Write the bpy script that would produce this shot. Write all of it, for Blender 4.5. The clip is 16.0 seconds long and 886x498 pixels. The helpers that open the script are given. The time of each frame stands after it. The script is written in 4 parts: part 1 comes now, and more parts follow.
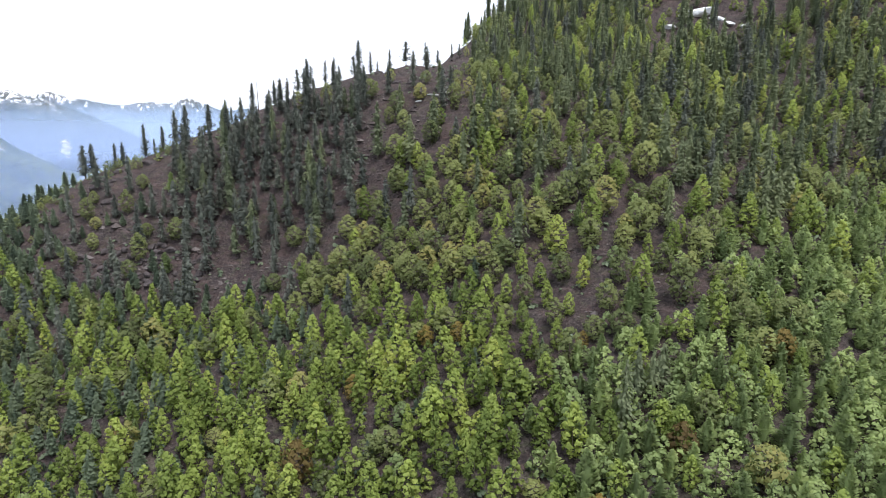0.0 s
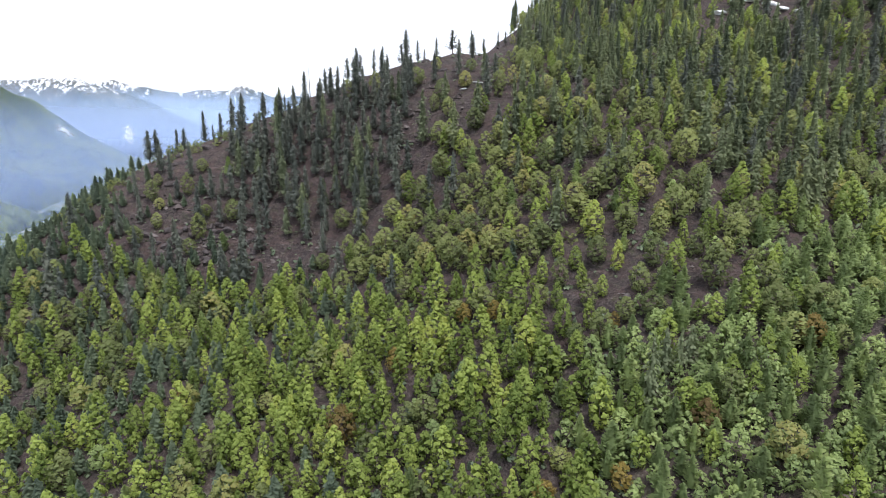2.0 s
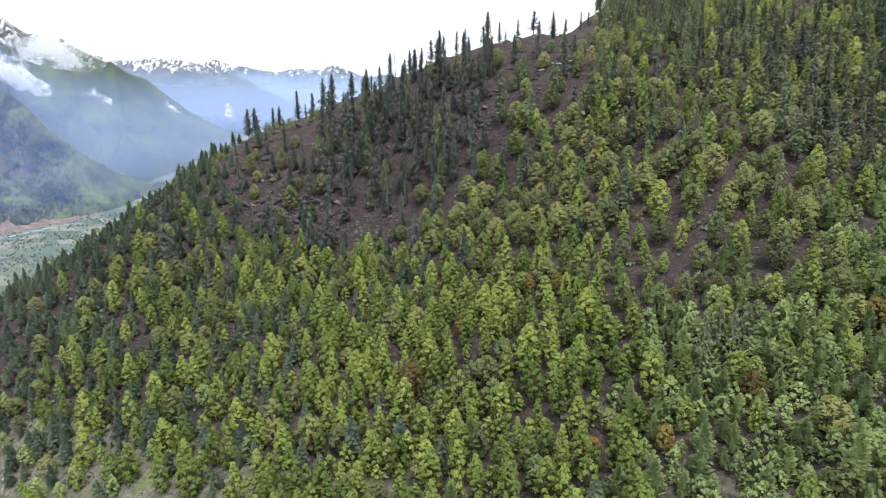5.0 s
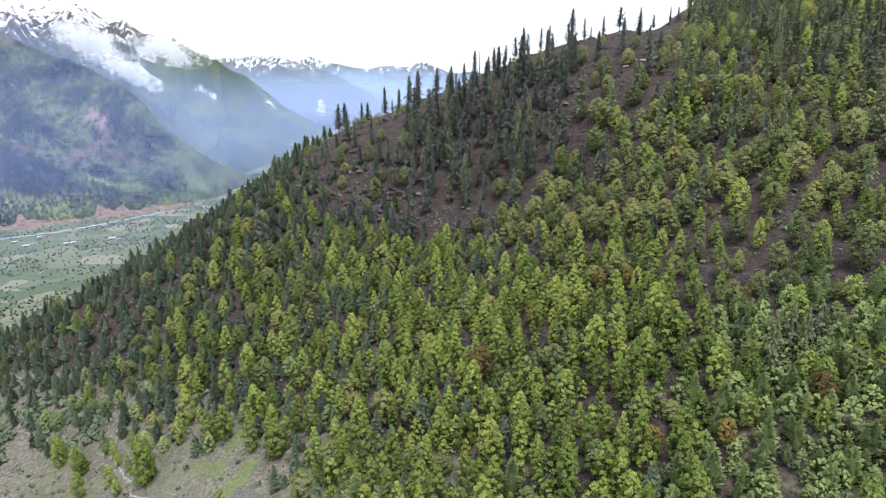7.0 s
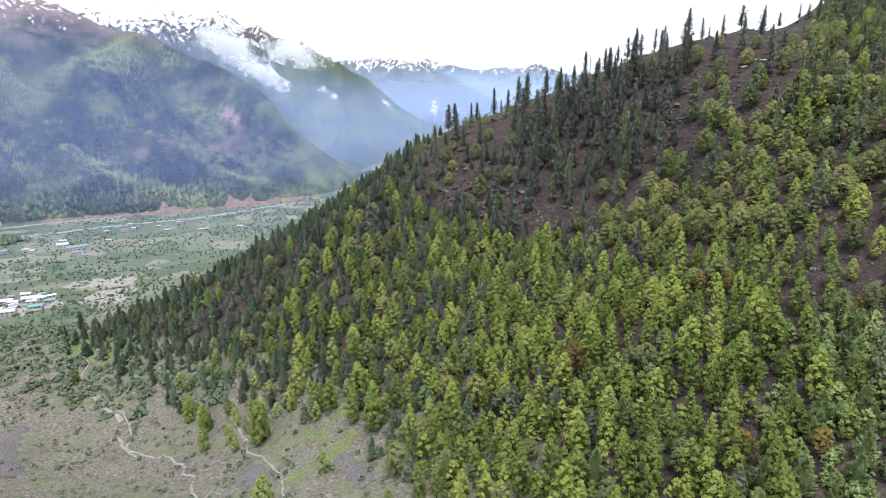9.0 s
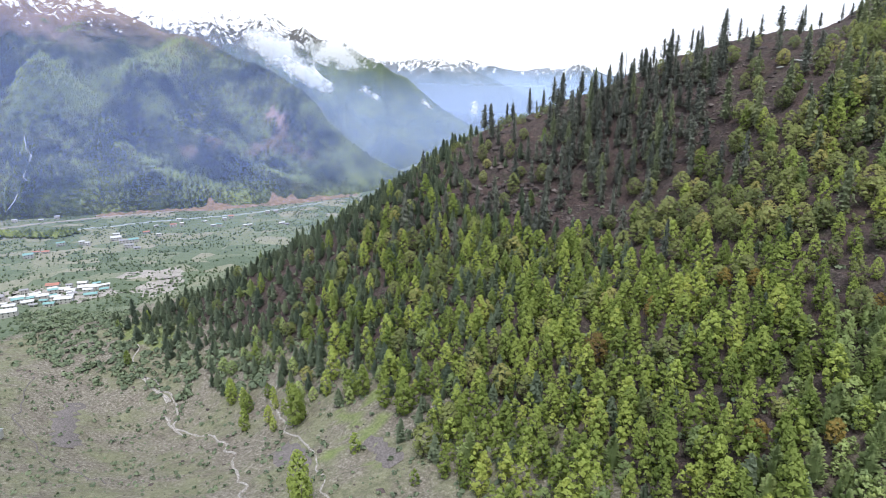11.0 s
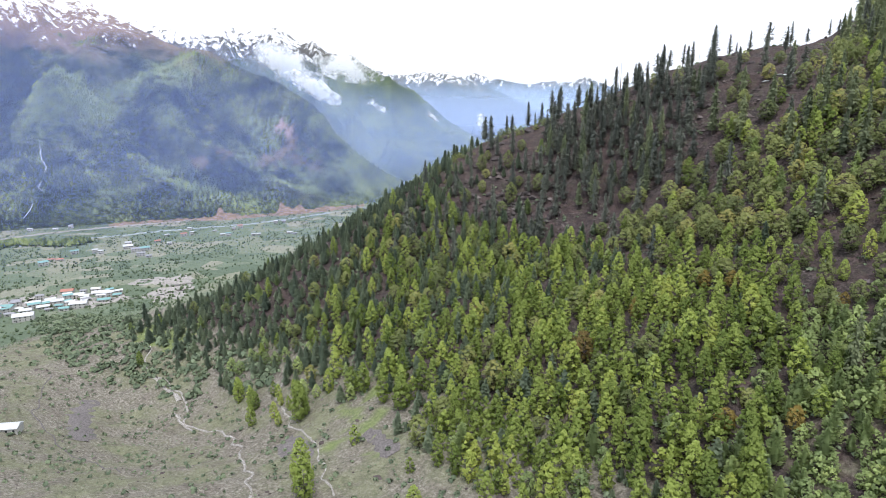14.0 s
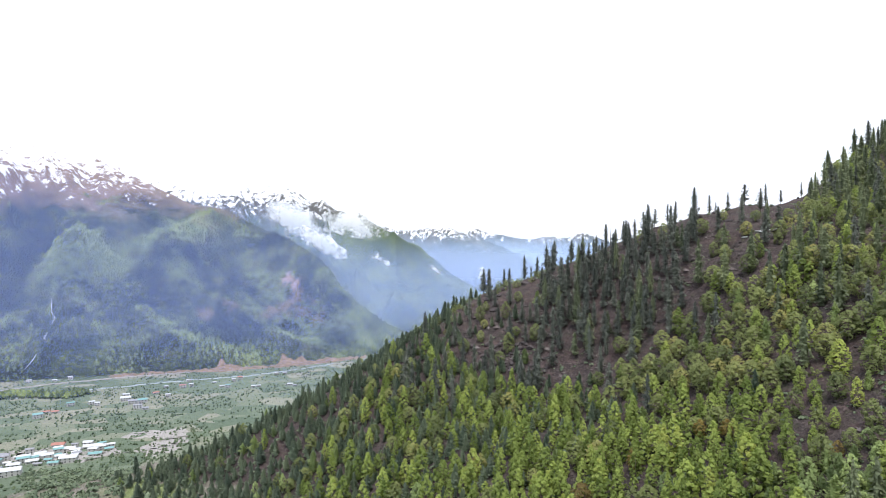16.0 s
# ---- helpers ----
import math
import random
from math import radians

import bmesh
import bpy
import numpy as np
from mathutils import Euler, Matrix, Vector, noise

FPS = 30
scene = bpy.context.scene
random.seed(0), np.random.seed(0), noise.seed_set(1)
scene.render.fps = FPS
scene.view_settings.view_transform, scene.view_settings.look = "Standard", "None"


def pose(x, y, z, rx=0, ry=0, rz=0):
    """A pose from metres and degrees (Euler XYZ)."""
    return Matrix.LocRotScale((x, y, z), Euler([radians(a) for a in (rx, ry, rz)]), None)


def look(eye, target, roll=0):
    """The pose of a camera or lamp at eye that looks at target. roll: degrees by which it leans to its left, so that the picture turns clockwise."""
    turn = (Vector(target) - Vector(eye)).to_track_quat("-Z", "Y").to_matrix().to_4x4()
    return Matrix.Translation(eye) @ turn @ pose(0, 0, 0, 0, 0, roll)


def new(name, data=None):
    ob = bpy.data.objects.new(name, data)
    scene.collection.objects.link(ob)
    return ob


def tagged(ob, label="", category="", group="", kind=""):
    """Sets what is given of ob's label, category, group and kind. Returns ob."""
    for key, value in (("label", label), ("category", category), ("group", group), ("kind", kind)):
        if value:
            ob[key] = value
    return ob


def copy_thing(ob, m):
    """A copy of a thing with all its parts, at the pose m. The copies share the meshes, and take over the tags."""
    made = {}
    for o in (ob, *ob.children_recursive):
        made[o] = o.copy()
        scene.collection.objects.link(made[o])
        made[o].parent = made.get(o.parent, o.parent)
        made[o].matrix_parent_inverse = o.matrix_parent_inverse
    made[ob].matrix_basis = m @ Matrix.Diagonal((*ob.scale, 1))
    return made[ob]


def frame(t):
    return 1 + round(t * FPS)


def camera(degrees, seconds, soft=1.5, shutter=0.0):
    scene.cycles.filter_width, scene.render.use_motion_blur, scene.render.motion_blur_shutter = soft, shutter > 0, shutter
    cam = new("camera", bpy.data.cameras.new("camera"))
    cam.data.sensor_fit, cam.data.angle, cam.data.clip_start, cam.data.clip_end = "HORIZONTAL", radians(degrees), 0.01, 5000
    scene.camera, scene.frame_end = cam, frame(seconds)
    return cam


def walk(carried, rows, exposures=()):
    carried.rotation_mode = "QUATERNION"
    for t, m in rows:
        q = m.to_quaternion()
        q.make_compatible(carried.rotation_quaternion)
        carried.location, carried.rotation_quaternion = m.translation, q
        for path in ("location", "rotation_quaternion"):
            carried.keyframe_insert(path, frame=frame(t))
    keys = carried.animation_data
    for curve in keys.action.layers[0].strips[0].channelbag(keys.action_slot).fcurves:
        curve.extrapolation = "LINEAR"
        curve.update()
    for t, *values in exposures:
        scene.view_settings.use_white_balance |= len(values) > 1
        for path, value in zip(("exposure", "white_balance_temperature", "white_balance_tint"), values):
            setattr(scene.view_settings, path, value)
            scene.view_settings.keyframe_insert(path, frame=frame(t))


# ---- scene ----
cam = camera(71.03, 16.0, soft=0.6)
PATH = [
    (0, pose(-1.92, 9.95, 0.05, 77.695, 0.000, -3.483)),
    (0.5, pose(-1.34, 6.70, 0.05, 77.406, 0.000, -2.303)),
    (1, pose(-0.72, 3.37, 0.03, 77.150, 0.000, -1.086)),
    (1.5, pose(0.00, 0.00, 0.00, 76.856, 0.000, 0.001)),
    (2, pose(0.88, -3.30, 0.05, 76.581, 0.000, 0.927)),
    (2.5, pose(1.91, -6.53, 0.19, 76.280, 0.000, 2.006)),
    (3, pose(3.13, -9.85, 0.43, 75.955, 0.000, 3.381)),
    (3.5, pose(4.37, -13.27, 0.71, 75.633, 0.000, 4.575)),
    (3.7, pose(4.86, -14.60, 0.81, 75.526, 0.000, 5.093)),
    (5.8, pose(10.07, -28.23, 1.68, 74.390, 0.000, 11.194)),
    (6, pose(10.68, -29.47, 1.68, 74.374, 0.000, 11.882)),
    (6.5, pose(12.34, -32.41, 1.59, 74.395, 0.000, 13.917)),
    (7, pose(14.18, -35.30, 1.45, 74.445, 0.000, 16.495)),
    (7.5, pose(16.11, -38.16, 1.29, 74.476, 0.000, 19.223)),
    (8, pose(18.15, -41.06, 1.17, 74.506, 0.000, 21.786)),
    (8.5, pose(20.20, -43.96, 1.08, 74.533, 0.000, 24.020)),
    (9, pose(22.38, -46.66, 0.94, 74.568, 0.000, 26.626)),
    (9.5, pose(24.89, -49.15, 0.75, 74.603, 0.000, 28.471)),
    (9.7, pose(25.94, -50.14, 0.67, 74.612, 0.000, 29.088)),
    (11.8, pose(36.72, -60.22, 0.53, 74.700, 0.000, 30.566)),
    (12, pose(37.74, -61.16, 0.52, 74.730, 0.000, 30.663)),
    (12.5, pose(40.31, -63.47, 0.52, 74.779, 0.000, 30.800)),
    (13, pose(42.93, -65.75, 0.58, 74.838, 0.000, 30.910)),
    (13.5, pose(45.56, -67.97, 0.76, 74.878, 0.000, 31.001)),
    (14, pose(48.22, -70.24, 1.01, 75.769, 0.000, 31.087)),
    (14.5, pose(50.95, -72.67, 1.25, 79.520, 0.000, 31.122)),
    (15, pose(53.67, -75.32, 1.35, 83.359, 0.000, 31.136)),
    (15.5, pose(56.39, -78.01, 1.41, 86.634, 0.000, 31.190)),
    (16, pose(59.08, -80.66, 1.47, 89.733, 0.000, 31.422)),
]
walk(cam, PATH)

# ---- light: a bright overcast sky and a weak, wide sun behind thin cloud ----
world = bpy.data.worlds.new("sky")
scene.world = world
world.use_nodes = True
wn, wl = world.node_tree.nodes, world.node_tree.links
sky = wn.new("ShaderNodeTexSky")
sky.sky_type = "NISHITA"
sky.sun_disc = False
sky.sun_elevation = radians(72)
sky.sun_rotation = radians(150)
sky.air_density, sky.dust_density = 1.0, 4.0
cloud = wn.new("ShaderNodeMix")
cloud.data_type = "RGBA"
cloud.inputs[0].default_value = 0.86
cloud.inputs[7].default_value = (10.4, 11.2, 12.7, 1)
wl.new(sky.outputs[0], cloud.inputs[6])
wl.new(cloud.outputs[2], wn["Background"].inputs[0])
wn["Background"].inputs[1].default_value = 0.1
sun = new("sun", bpy.data.lights.new("sun", "SUN"))
sun.data.energy = 2.2
sun.data.angle = radians(16)
sun.data.color = (1.0, 0.98, 0.95)
sun.matrix_world = look((70, -120, 430), (0, 0, 0))
scene.view_settings.exposure = 0.41


# ---- materials ----
def material(name, rough=0.9):
    m = bpy.data.materials.new(name)
    m.use_nodes = True
    b = m.node_tree.nodes["Principled BSDF"]
    b.inputs["Roughness"].default_value = rough
    b.inputs["Specular IOR Level"].default_value = 0.2
    return m, m.node_tree.nodes, m.node_tree.links, b


def ramp(nodes, links, value, stops):
    r = nodes.new("ShaderNodeValToRGB")
    while len(r.color_ramp.elements) < len(stops):
        r.color_ramp.elements.new(0.5)
    for e, (p, c) in zip(r.color_ramp.elements, stops):
        e.position, e.color = p, (*c, 1)
    links.new(value, r.inputs[0])
    return r.outputs[0]


def noise_of(nodes, links, vector, scale, detail=4, rough=0.6):
    n = nodes.new("ShaderNodeTexNoise")
    n.inputs["Scale"].default_value = scale
    n.inputs["Detail"].default_value = detail
    n.inputs["Roughness"].default_value = rough
    links.new(vector, n.inputs["Vector"])
    return n.outputs[0]


def maths(nodes, links, op, a, b=None):
    n = nodes.new("ShaderNodeMath")
    n.operation = op
    for i, v in enumerate((a, b)):
        if v is None:
            continue
        if isinstance(v, (int, float)):
            n.inputs[i].default_value = v
        else:
            links.new(v, n.inputs[i])
    return n.outputs[0]


def blend(nodes, links, fac, a, b):
    n = nodes.new("ShaderNodeMix")
    n.data_type = "RGBA"
    for i, v in ((0, fac), (6, a), (7, b)):
        if isinstance(v, (int, float)):
            n.inputs[i].default_value = v
        elif isinstance(v, tuple):
            n.inputs[i].default_value = (*v, 1)
        else:
            links.new(v, n.inputs[i])
    return n.outputs[2]


def relief(nodes, links, bsdf, height, strength, distance):
    n = nodes.new("ShaderNodeBump")
    n.inputs["Strength"].default_value = strength
    n.inputs["Distance"].default_value = distance
    links.new(height, n.inputs["Height"])
    links.new(n.outputs[0], bsdf.inputs["Normal"])


def leaves(name, dark, light, spread=0.24, thin=0.5, joined=False, warm=None):
    """Foliage: every tree has its own tint, every bough and spray of leaves too, darker inside crowns as painted shade.
    joined: for many trees in one mesh.
    """
    m, n, l, b = material(name, 0.7)
    info, geo, bough, tree_tint = n.new("ShaderNodeObjectInfo"), n.new("ShaderNodeNewGeometry"), n.new("ShaderNodeAttribute"), n.new("ShaderNodeAttribute")
    bough.attribute_name, tree_tint.attribute_name = "bough", "tint"
    own = tree_tint.outputs["Fac"] if joined else info.outputs["Random"]
    small = maths(n, l, "ADD", maths(n, l, "MULTIPLY", bough.outputs["Fac"], 0.6 * spread), maths(n, l, "MULTIPLY", geo.outputs["Random Per Island"], 0.4 * spread))
    t = maths(n, l, "ADD", maths(n, l, "MULTIPLY", own, 1 - spread), small)
    c = ramp(n, l, t, [(0.0, dark), (0.78, light), (1.0, warm or tuple(1.1 * v for v in light))])
    l.new(c, b.inputs["Base Color"])
    tr = n.new("ShaderNodeBsdfTranslucent")
    l.new(c, tr.inputs[0])
    mix = n.new("ShaderNodeMixShader")
    mix.inputs[0].default_value = thin
    l.new(b.outputs[0], mix.inputs[1])
    l.new(tr.outputs[0], mix.inputs[2])
    l.new(mix.outputs[0], n["Material Output"].inputs[0])
    return m


TINTS = {
    "fresh": ((0.135, 0.195, 0.05), (0.41, 0.49, 0.135), (0.49, 0.5, 0.13)),
    "olive": ((0.13, 0.165, 0.075), (0.34, 0.375, 0.145), (0.44, 0.37, 0.14)),
    "grey": ((0.2, 0.265, 0.12), (0.42, 0.51, 0.21), (0.47, 0.53, 0.21)),
    "fir": ((0.115, 0.145, 0.095), (0.29, 0.33, 0.19), (0.31, 0.34, 0.18)),
    "spruce": ((0.105, 0.145, 0.108), (0.25, 0.305, 0.2), (0.27, 0.315, 0.185)),
    "dark": ((0.115, 0.132, 0.118), (0.22, 0.24, 0.2), (0.23, 0.24, 0.19)),
}
LEAF = {key: leaves(key + "_leaves", dark, light, warm=warm) for key, (dark, light, warm) in TINTS.items()}
LEAF_JOINED = {key: leaves(key + "_leaves_joined", dark, light, joined=True, warm=warm) for key, (dark, light, warm) in TINTS.items()}
LEAF_COPPER = leaves("copper_leaves", (0.14, 0.1, 0.05), (0.34, 0.26, 0.08))
LEAF_SHRUB = leaves("shrub_leaves", (0.09, 0.125, 0.085), (0.22, 0.27, 0.17), 0.4, 0.3, True)
LEAF_FAR, n, l, b = material("far_woods_leaves", 0.9)
geo = n.new("ShaderNodeNewGeometry")
tone = maths(n, l, "ADD", noise_of(n, l, geo.outputs["Position"], 0.005, 7, 0.65), maths(n, l, "MULTIPLY", geo.outputs["Random Per Island"], 0.2))
l.new(ramp(n, l, tone, [(0.46, (0.03, 0.045, 0.03)), (0.58, (0.085, 0.115, 0.05)), (0.74, (0.26, 0.31, 0.11))]), b.inputs["Base Color"])
LEAF_ORCHARD = leaves("orchard_leaves", (0.085, 0.12, 0.07), (0.2, 0.25, 0.13), 0.9, 0.3, True)
BARK, n, l, b = material("bark")
geo = n.new("ShaderNodeNewGeometry")
l.new(ramp(n, l, noise_of(n, l, geo.outputs["Position"], 3), [(0.3, (0.06, 0.045, 0.035)), (0.7, (0.2, 0.17, 0.14))]), b.inputs["Base Color"])


# ---- the land ----
SWELLS = [
    27, 8, 10, 12, -10, -6, -3, 12, 6, 1,
    -11, -43, -17, -23, -5, 23, 12, 27, 17, 4,
    8, 1, 15, 49, 0, 25, 3, 21, 40, 15,
    14, 47, 7, -23, -3, 69, 24, 22, 61, 33,
    -41, 25, 41, 42, 69, 16, 65, 20, 66, 65,
    2, 63, 43, 53, 66, 22, 75, 24, 78, 70,
    1, -9, 2, 11, 17, 83, 66, 44, 95, 60,
    -1, 7, 45, 46, 29, 67, 64, 109, 117, 48,
    -3, 4, 14, 17, 44, 74, 64, 92, 70, 19,
]


def smooth(a, b, v):
    t = np.clip((v - a) / (b - a), 0, 1)
    return t * t * (3 - 2 * t)


def fan(x, y):
    """The stony fan below the spur, running out into the flat valley floor."""
    f = -174 + 0.133 * (0.85 * (x + 140) - 0.5 * (y - 156))
    return -266 + 14 * np.logaddexp(0, (f + 266) / 14)


def waves(x, y, size, seed):
    """Smooth uneven ground: crossed sine swells of about that size."""
    rng = np.random.default_rng(seed)
    out = 0 * x
    for i in range(9):
        a, p, k = rng.uniform(0, 6.28), rng.uniform(0, 6.28), 6.28 / size * rng.uniform(0.6, 1.7)
        out = out + np.sin((x * np.cos(a) + y * np.sin(a)) * k + p)
    return out / 3


def land(x, y):
    x, y = np.asarray(x, float), np.asarray(y, float)
    xe, ye = np.minimum(x, 400), np.minimum(y, 800)
    z = fan(np.minimum(x, 0), y)
    for i, amount in enumerate(SWELLS):
        cx, cy = -420 + 100 * (i % 10), 60 + 100 * (i // 10)
        z = z + amount * np.exp(-((xe - cx) ** 2 + (ye - cy) ** 2) / 15488)
    hill = smooth(6, 40, z - fan(np.minimum(x, 0), y))
    z = z + hill * (1.6 * waves(x, y, 45, 1) + 0.6 * waves(x, y, 14, 2)) + 0.35 * waves(x, y, 11, 3) + 0.8 * (1 - hill) * smooth(900, 500, -x) * waves(x, y, 34, 4)
    return z


def axis(stops):
    """Grid lines: from each stop on to the next by that step."""
    out = []
    for (a, step), (b, _) in zip(stops, stops[1:]):
        out += list(np.arange(a, b, step))
    return np.array(out + [stops[-1][0]], float)


def sheet(name, xs, ys, height, mat):
    gx, gy = np.meshgrid(xs, ys)
    v = np.stack([gx.ravel(), gy.ravel(), height(gx, gy).ravel()], 1)
    w, h = len(xs), len(ys)
    i = (np.arange(h - 1)[:, None] * w + np.arange(w - 1)[None]).ravel()
    f = np.stack([i, i + 1, i + w + 1, i + w], 1)
    me = bpy.data.meshes.new(name)
    me.from_pydata(v.tolist(), [], f.tolist())
    me.shade_smooth()
    me.materials.append(mat)
    return new(name, me)



def polygon(points):
    """A zone of the plan: 1 inside the outline, 0 outside."""
    p = np.array(points, float)
    q = np.roll(p, -1, 0)

    def inside(x, y):
        x, y = np.asarray(x, float), np.asarray(y, float)
        x, y = x + 7 * waves(x, y, 38, 51), y + 7 * waves(x, y, 38, 52)
        odd = np.zeros(x.shape, bool)
        for (x0, y0), (x1, y1) in zip(p, q):
            cross = (y0 > y) != (y1 > y)
            odd ^= cross & (x < (x1 - x0) * (y - y0) / (y1 - y0 + 1e-9) + x0)
        return odd.astype(float)
    return inside


FRESH_BELT = polygon([(-289, 314), (-235, 318), (-164, 318), (-109, 325), (-88, 343), (-44, 290), (-15, 283), (29, 280), (40, 228), (45, 100), (-30, 128), (-62, 143), (-105, 165), (-150, 196), (-215, 214), (-260, 236)])
PINE_SLOPE = polygon([(40, 226), (82, 232), (106, 216), (150, 262), (230, 320), (300, 200), (210, 90), (40, 100)])
OPEN_SLOPE = polygon([(-61, 374), (1, 350), (45, 337), (113, 313), (170, 286), (120, 221), (82, 238), (41, 239), (8, 269), (-51, 330)])
OLIVE_BAND = polygon([(-61, 379), (1, 327), (46, 293), (39, 267), (2, 290), (-54, 327)])
MID_LEFT = polygon([(-262, 318), (-255, 385), (-205, 372), (-132, 366), (-106, 347), (-88, 343), (-109, 322), (-235, 314)])
MIXED_BELT = polygon([(-30, 388), (-20, 362), (45, 330), (113, 308), (200, 300), (260, 330), (240, 390), (70, 395), (5, 405)])
RUBBLE = polygon([(-131, 398), (-69, 380), (-62, 336), (-108, 347)])
BARE_LEDGES = polygon([(-234, 420), (-174, 408), (-139, 401), (-132, 371), (-208, 370)])
HUMP = polygon([(-35, 510), (20, 560), (52, 600), (56, 520), (51, 467), (37, 433), (6, 449)])
BROWN_SLOPE = polygon([(-42, 491), (6, 441), (7, 396), (0, 368), (-29, 384), (-42, 439)])
DARK_RIDGE = polygon([(-160, 440), (-140, 402), (-92, 392), (-40, 366), (-33, 400), (-41, 470), (-60, 486), (-100, 478), (-150, 465)])
RIDGE_END = polygon([(-222, 446), (-204, 399), (-120, 356), (-128, 390), (-156, 442)])
UPPER_FOREST = polygon([(42, 480), (60, 520), (80, 720), (250, 720), (420, 720), (420, 330), (230, 312), (170, 292), (113, 313), (45, 337), (7, 349), (7, 411)])
SPUR = polygon([(-490, 240), (-420, 330), (-370, 420), (-335, 500), (-280, 520), (-250, 440), (-208, 400), (-249, 346), (-256, 309), (-215, 255), (-300, 236), (-350, 230)])
FOOT = polygon([(-350, 230), (-323, 243), (-215, 250), (-150, 205), (-105, 170), (-60, 150), (-32, 135), (-70, 135), (-133, 172), (-241, 208), (-319, 222)])
FIELD = polygon([(-465, 240), (-462, 256), (-411, 256), (-390, 244), (-405, 227), (-434, 221)])
SCRUB = polygon([(-664, 253), (-526, 279), (-440, 232), (-401, 252), (-330, 242), (-270, 226), (-259, 203), (-319, 215), (-336, 197), (-397, 175), (-470, 165)])
RIDGE_EDGE = polygon([(-300, 500), (-255, 515), (-150, 530), (-150, 500), (-232, 470), (-250, 420), (-285, 440)])
SNOW_GAP = polygon([(205, 530), (325, 535), (335, 620), (225, 625)])
MEADOW = polygon([(-176, 178), (-152, 190), (-128, 176), (-118, 152), (-139, 152), (-162, 158)])


# ---- ground ----
GROUND, n, l, b = material("mountain_soil", 0.95)
geo = n.new("ShaderNodeNewGeometry")
pos = geo.outputs["Position"]
n1, n2, n3, n4 = (noise_of(n, l, pos, sc, 6, 0.65) for sc in (0.012, 0.07, 0.6, 0.22))
grassy, flat, green = (n.new("ShaderNodeAttribute") for _ in range(3))
grassy.attribute_name, flat.attribute_name, green.attribute_name = "grass", "valley", "meadow"
soil = ramp(n, l, n3, [(0.32, (0.02, 0.017, 0.018)), (0.5, (0.06, 0.047, 0.047)), (0.7, (0.145, 0.122, 0.118))])
soil = blend(n, l, ramp(n, l, n2, [(0.42, (0, 0, 0)), (0.62, (0.6, 0.6, 0.6))]), soil, (0.095, 0.06, 0.058))
soil = blend(n, l, ramp(n, l, n4, [(0.52, (0, 0, 0)), (0.66, (0.6, 0.6, 0.6))]), soil, (0.075, 0.08, 0.045))
lay = n.new("ShaderNodeVectorMath")
lay.operation = "MULTIPLY"
lay.inputs[1].default_value = (0.09, 0.09, 0.6)
l.new(pos, lay.inputs[0])
ledge = noise_of(n, l, lay.outputs[0], 1.0, 5, 0.6)
soil = blend(n, l, ramp(n, l, ledge, [(0.34, (0.5, 0.5, 0.5)), (0.46, (0, 0, 0))]), soil, (0.03, 0.026, 0.03))
soil = blend(n, l, ramp(n, l, ledge, [(0.56, (0, 0, 0)), (0.68, (0.4, 0.4, 0.4))]), soil, (0.19, 0.13, 0.122))
soil = blend(n, l, ramp(n, l, n4, [(0.3, (0.8, 0.8, 0.8)), (0.42, (0, 0, 0))]), soil, (0.03, 0.027, 0.03))
grass = ramp(n, l, n3, [(0.3, (0.1, 0.092, 0.072)), (0.52, (0.21, 0.192, 0.16)), (0.7, (0.38, 0.35, 0.31))])
turf = ramp(n, l, noise_of(n, l, pos, 0.03, 5, 0.6), [(0.44, (0, 0, 0)), (0.6, (0.75, 0.75, 0.75))])
fan_cover = blend(n, l, turf, grass, ramp(n, l, n4, [(0.35, (0.13, 0.145, 0.08)), (0.65, (0.24, 0.25, 0.155))]))
n5 = noise_of(n, l, pos, 1.7, 5, 0.7)
fan_cover = blend(n, l, ramp(n, l, n5, [(0.36, (0.6, 0.6, 0.6)), (0.47, (0, 0, 0))]), fan_cover, (0.07, 0.066, 0.045))
fan_cover = blend(n, l, ramp(n, l, n5, [(0.6, (0, 0, 0)), (0.7, (0.7, 0.7, 0.7))]), fan_cover, (0.4, 0.38, 0.34))
soil = blend(n, l, ramp(n, l, n5, [(0.4, (0.6, 0.6, 0.6)), (0.5, (0, 0, 0))]), soil, (0.022, 0.018, 0.02))
soil = blend(n, l, ramp(n, l, n5, [(0.58, (0, 0, 0)), (0.68, (0.6, 0.6, 0.6))]), soil, (0.2, 0.165, 0.155))
fan_cover = blend(n, l, ramp(n, l, n2, [(0.5, (0, 0, 0)), (0.64, (0.6, 0.6, 0.6))]), fan_cover, ramp(n, l, n3, [(0.35, (0.08, 0.066, 0.058)), (0.65, (0.22, 0.19, 0.165))]))
t = maths(n, l, "ADD", grassy.outputs["Fac"], maths(n, l, "MULTIPLY", maths(n, l, "SUBTRACT", n2, 0.5), 1.8))
c = blend(n, l, ramp(n, l, t, [(0.35, (0, 0, 0)), (0.65, (1, 1, 1))]), soil, fan_cover)
cells = n.new("ShaderNodeTexVoronoi")
cells.inputs["Scale"].default_value = 0.022
l.new(pos, cells.inputs["Vector"])
hue = n.new("ShaderNodeSeparateColor")
l.new(cells.outputs["Color"], hue.inputs[0])
field = ramp(n, l, maths(n, l, "ADD", maths(n, l, "MULTIPLY", hue.outputs[0], 0.55), maths(n, l, "MULTIPLY", n4, 0.5)), [(0.2, (0.1, 0.135, 0.09)), (0.6, (0.15, 0.185, 0.125)), (0.75, (0.23, 0.235, 0.175)), (0.92, (0.34, 0.31, 0.27))])
t = maths(n, l, "ADD", flat.outputs["Fac"], maths(n, l, "MULTIPLY", maths(n, l, "SUBTRACT", n1, 0.5), 1.2))
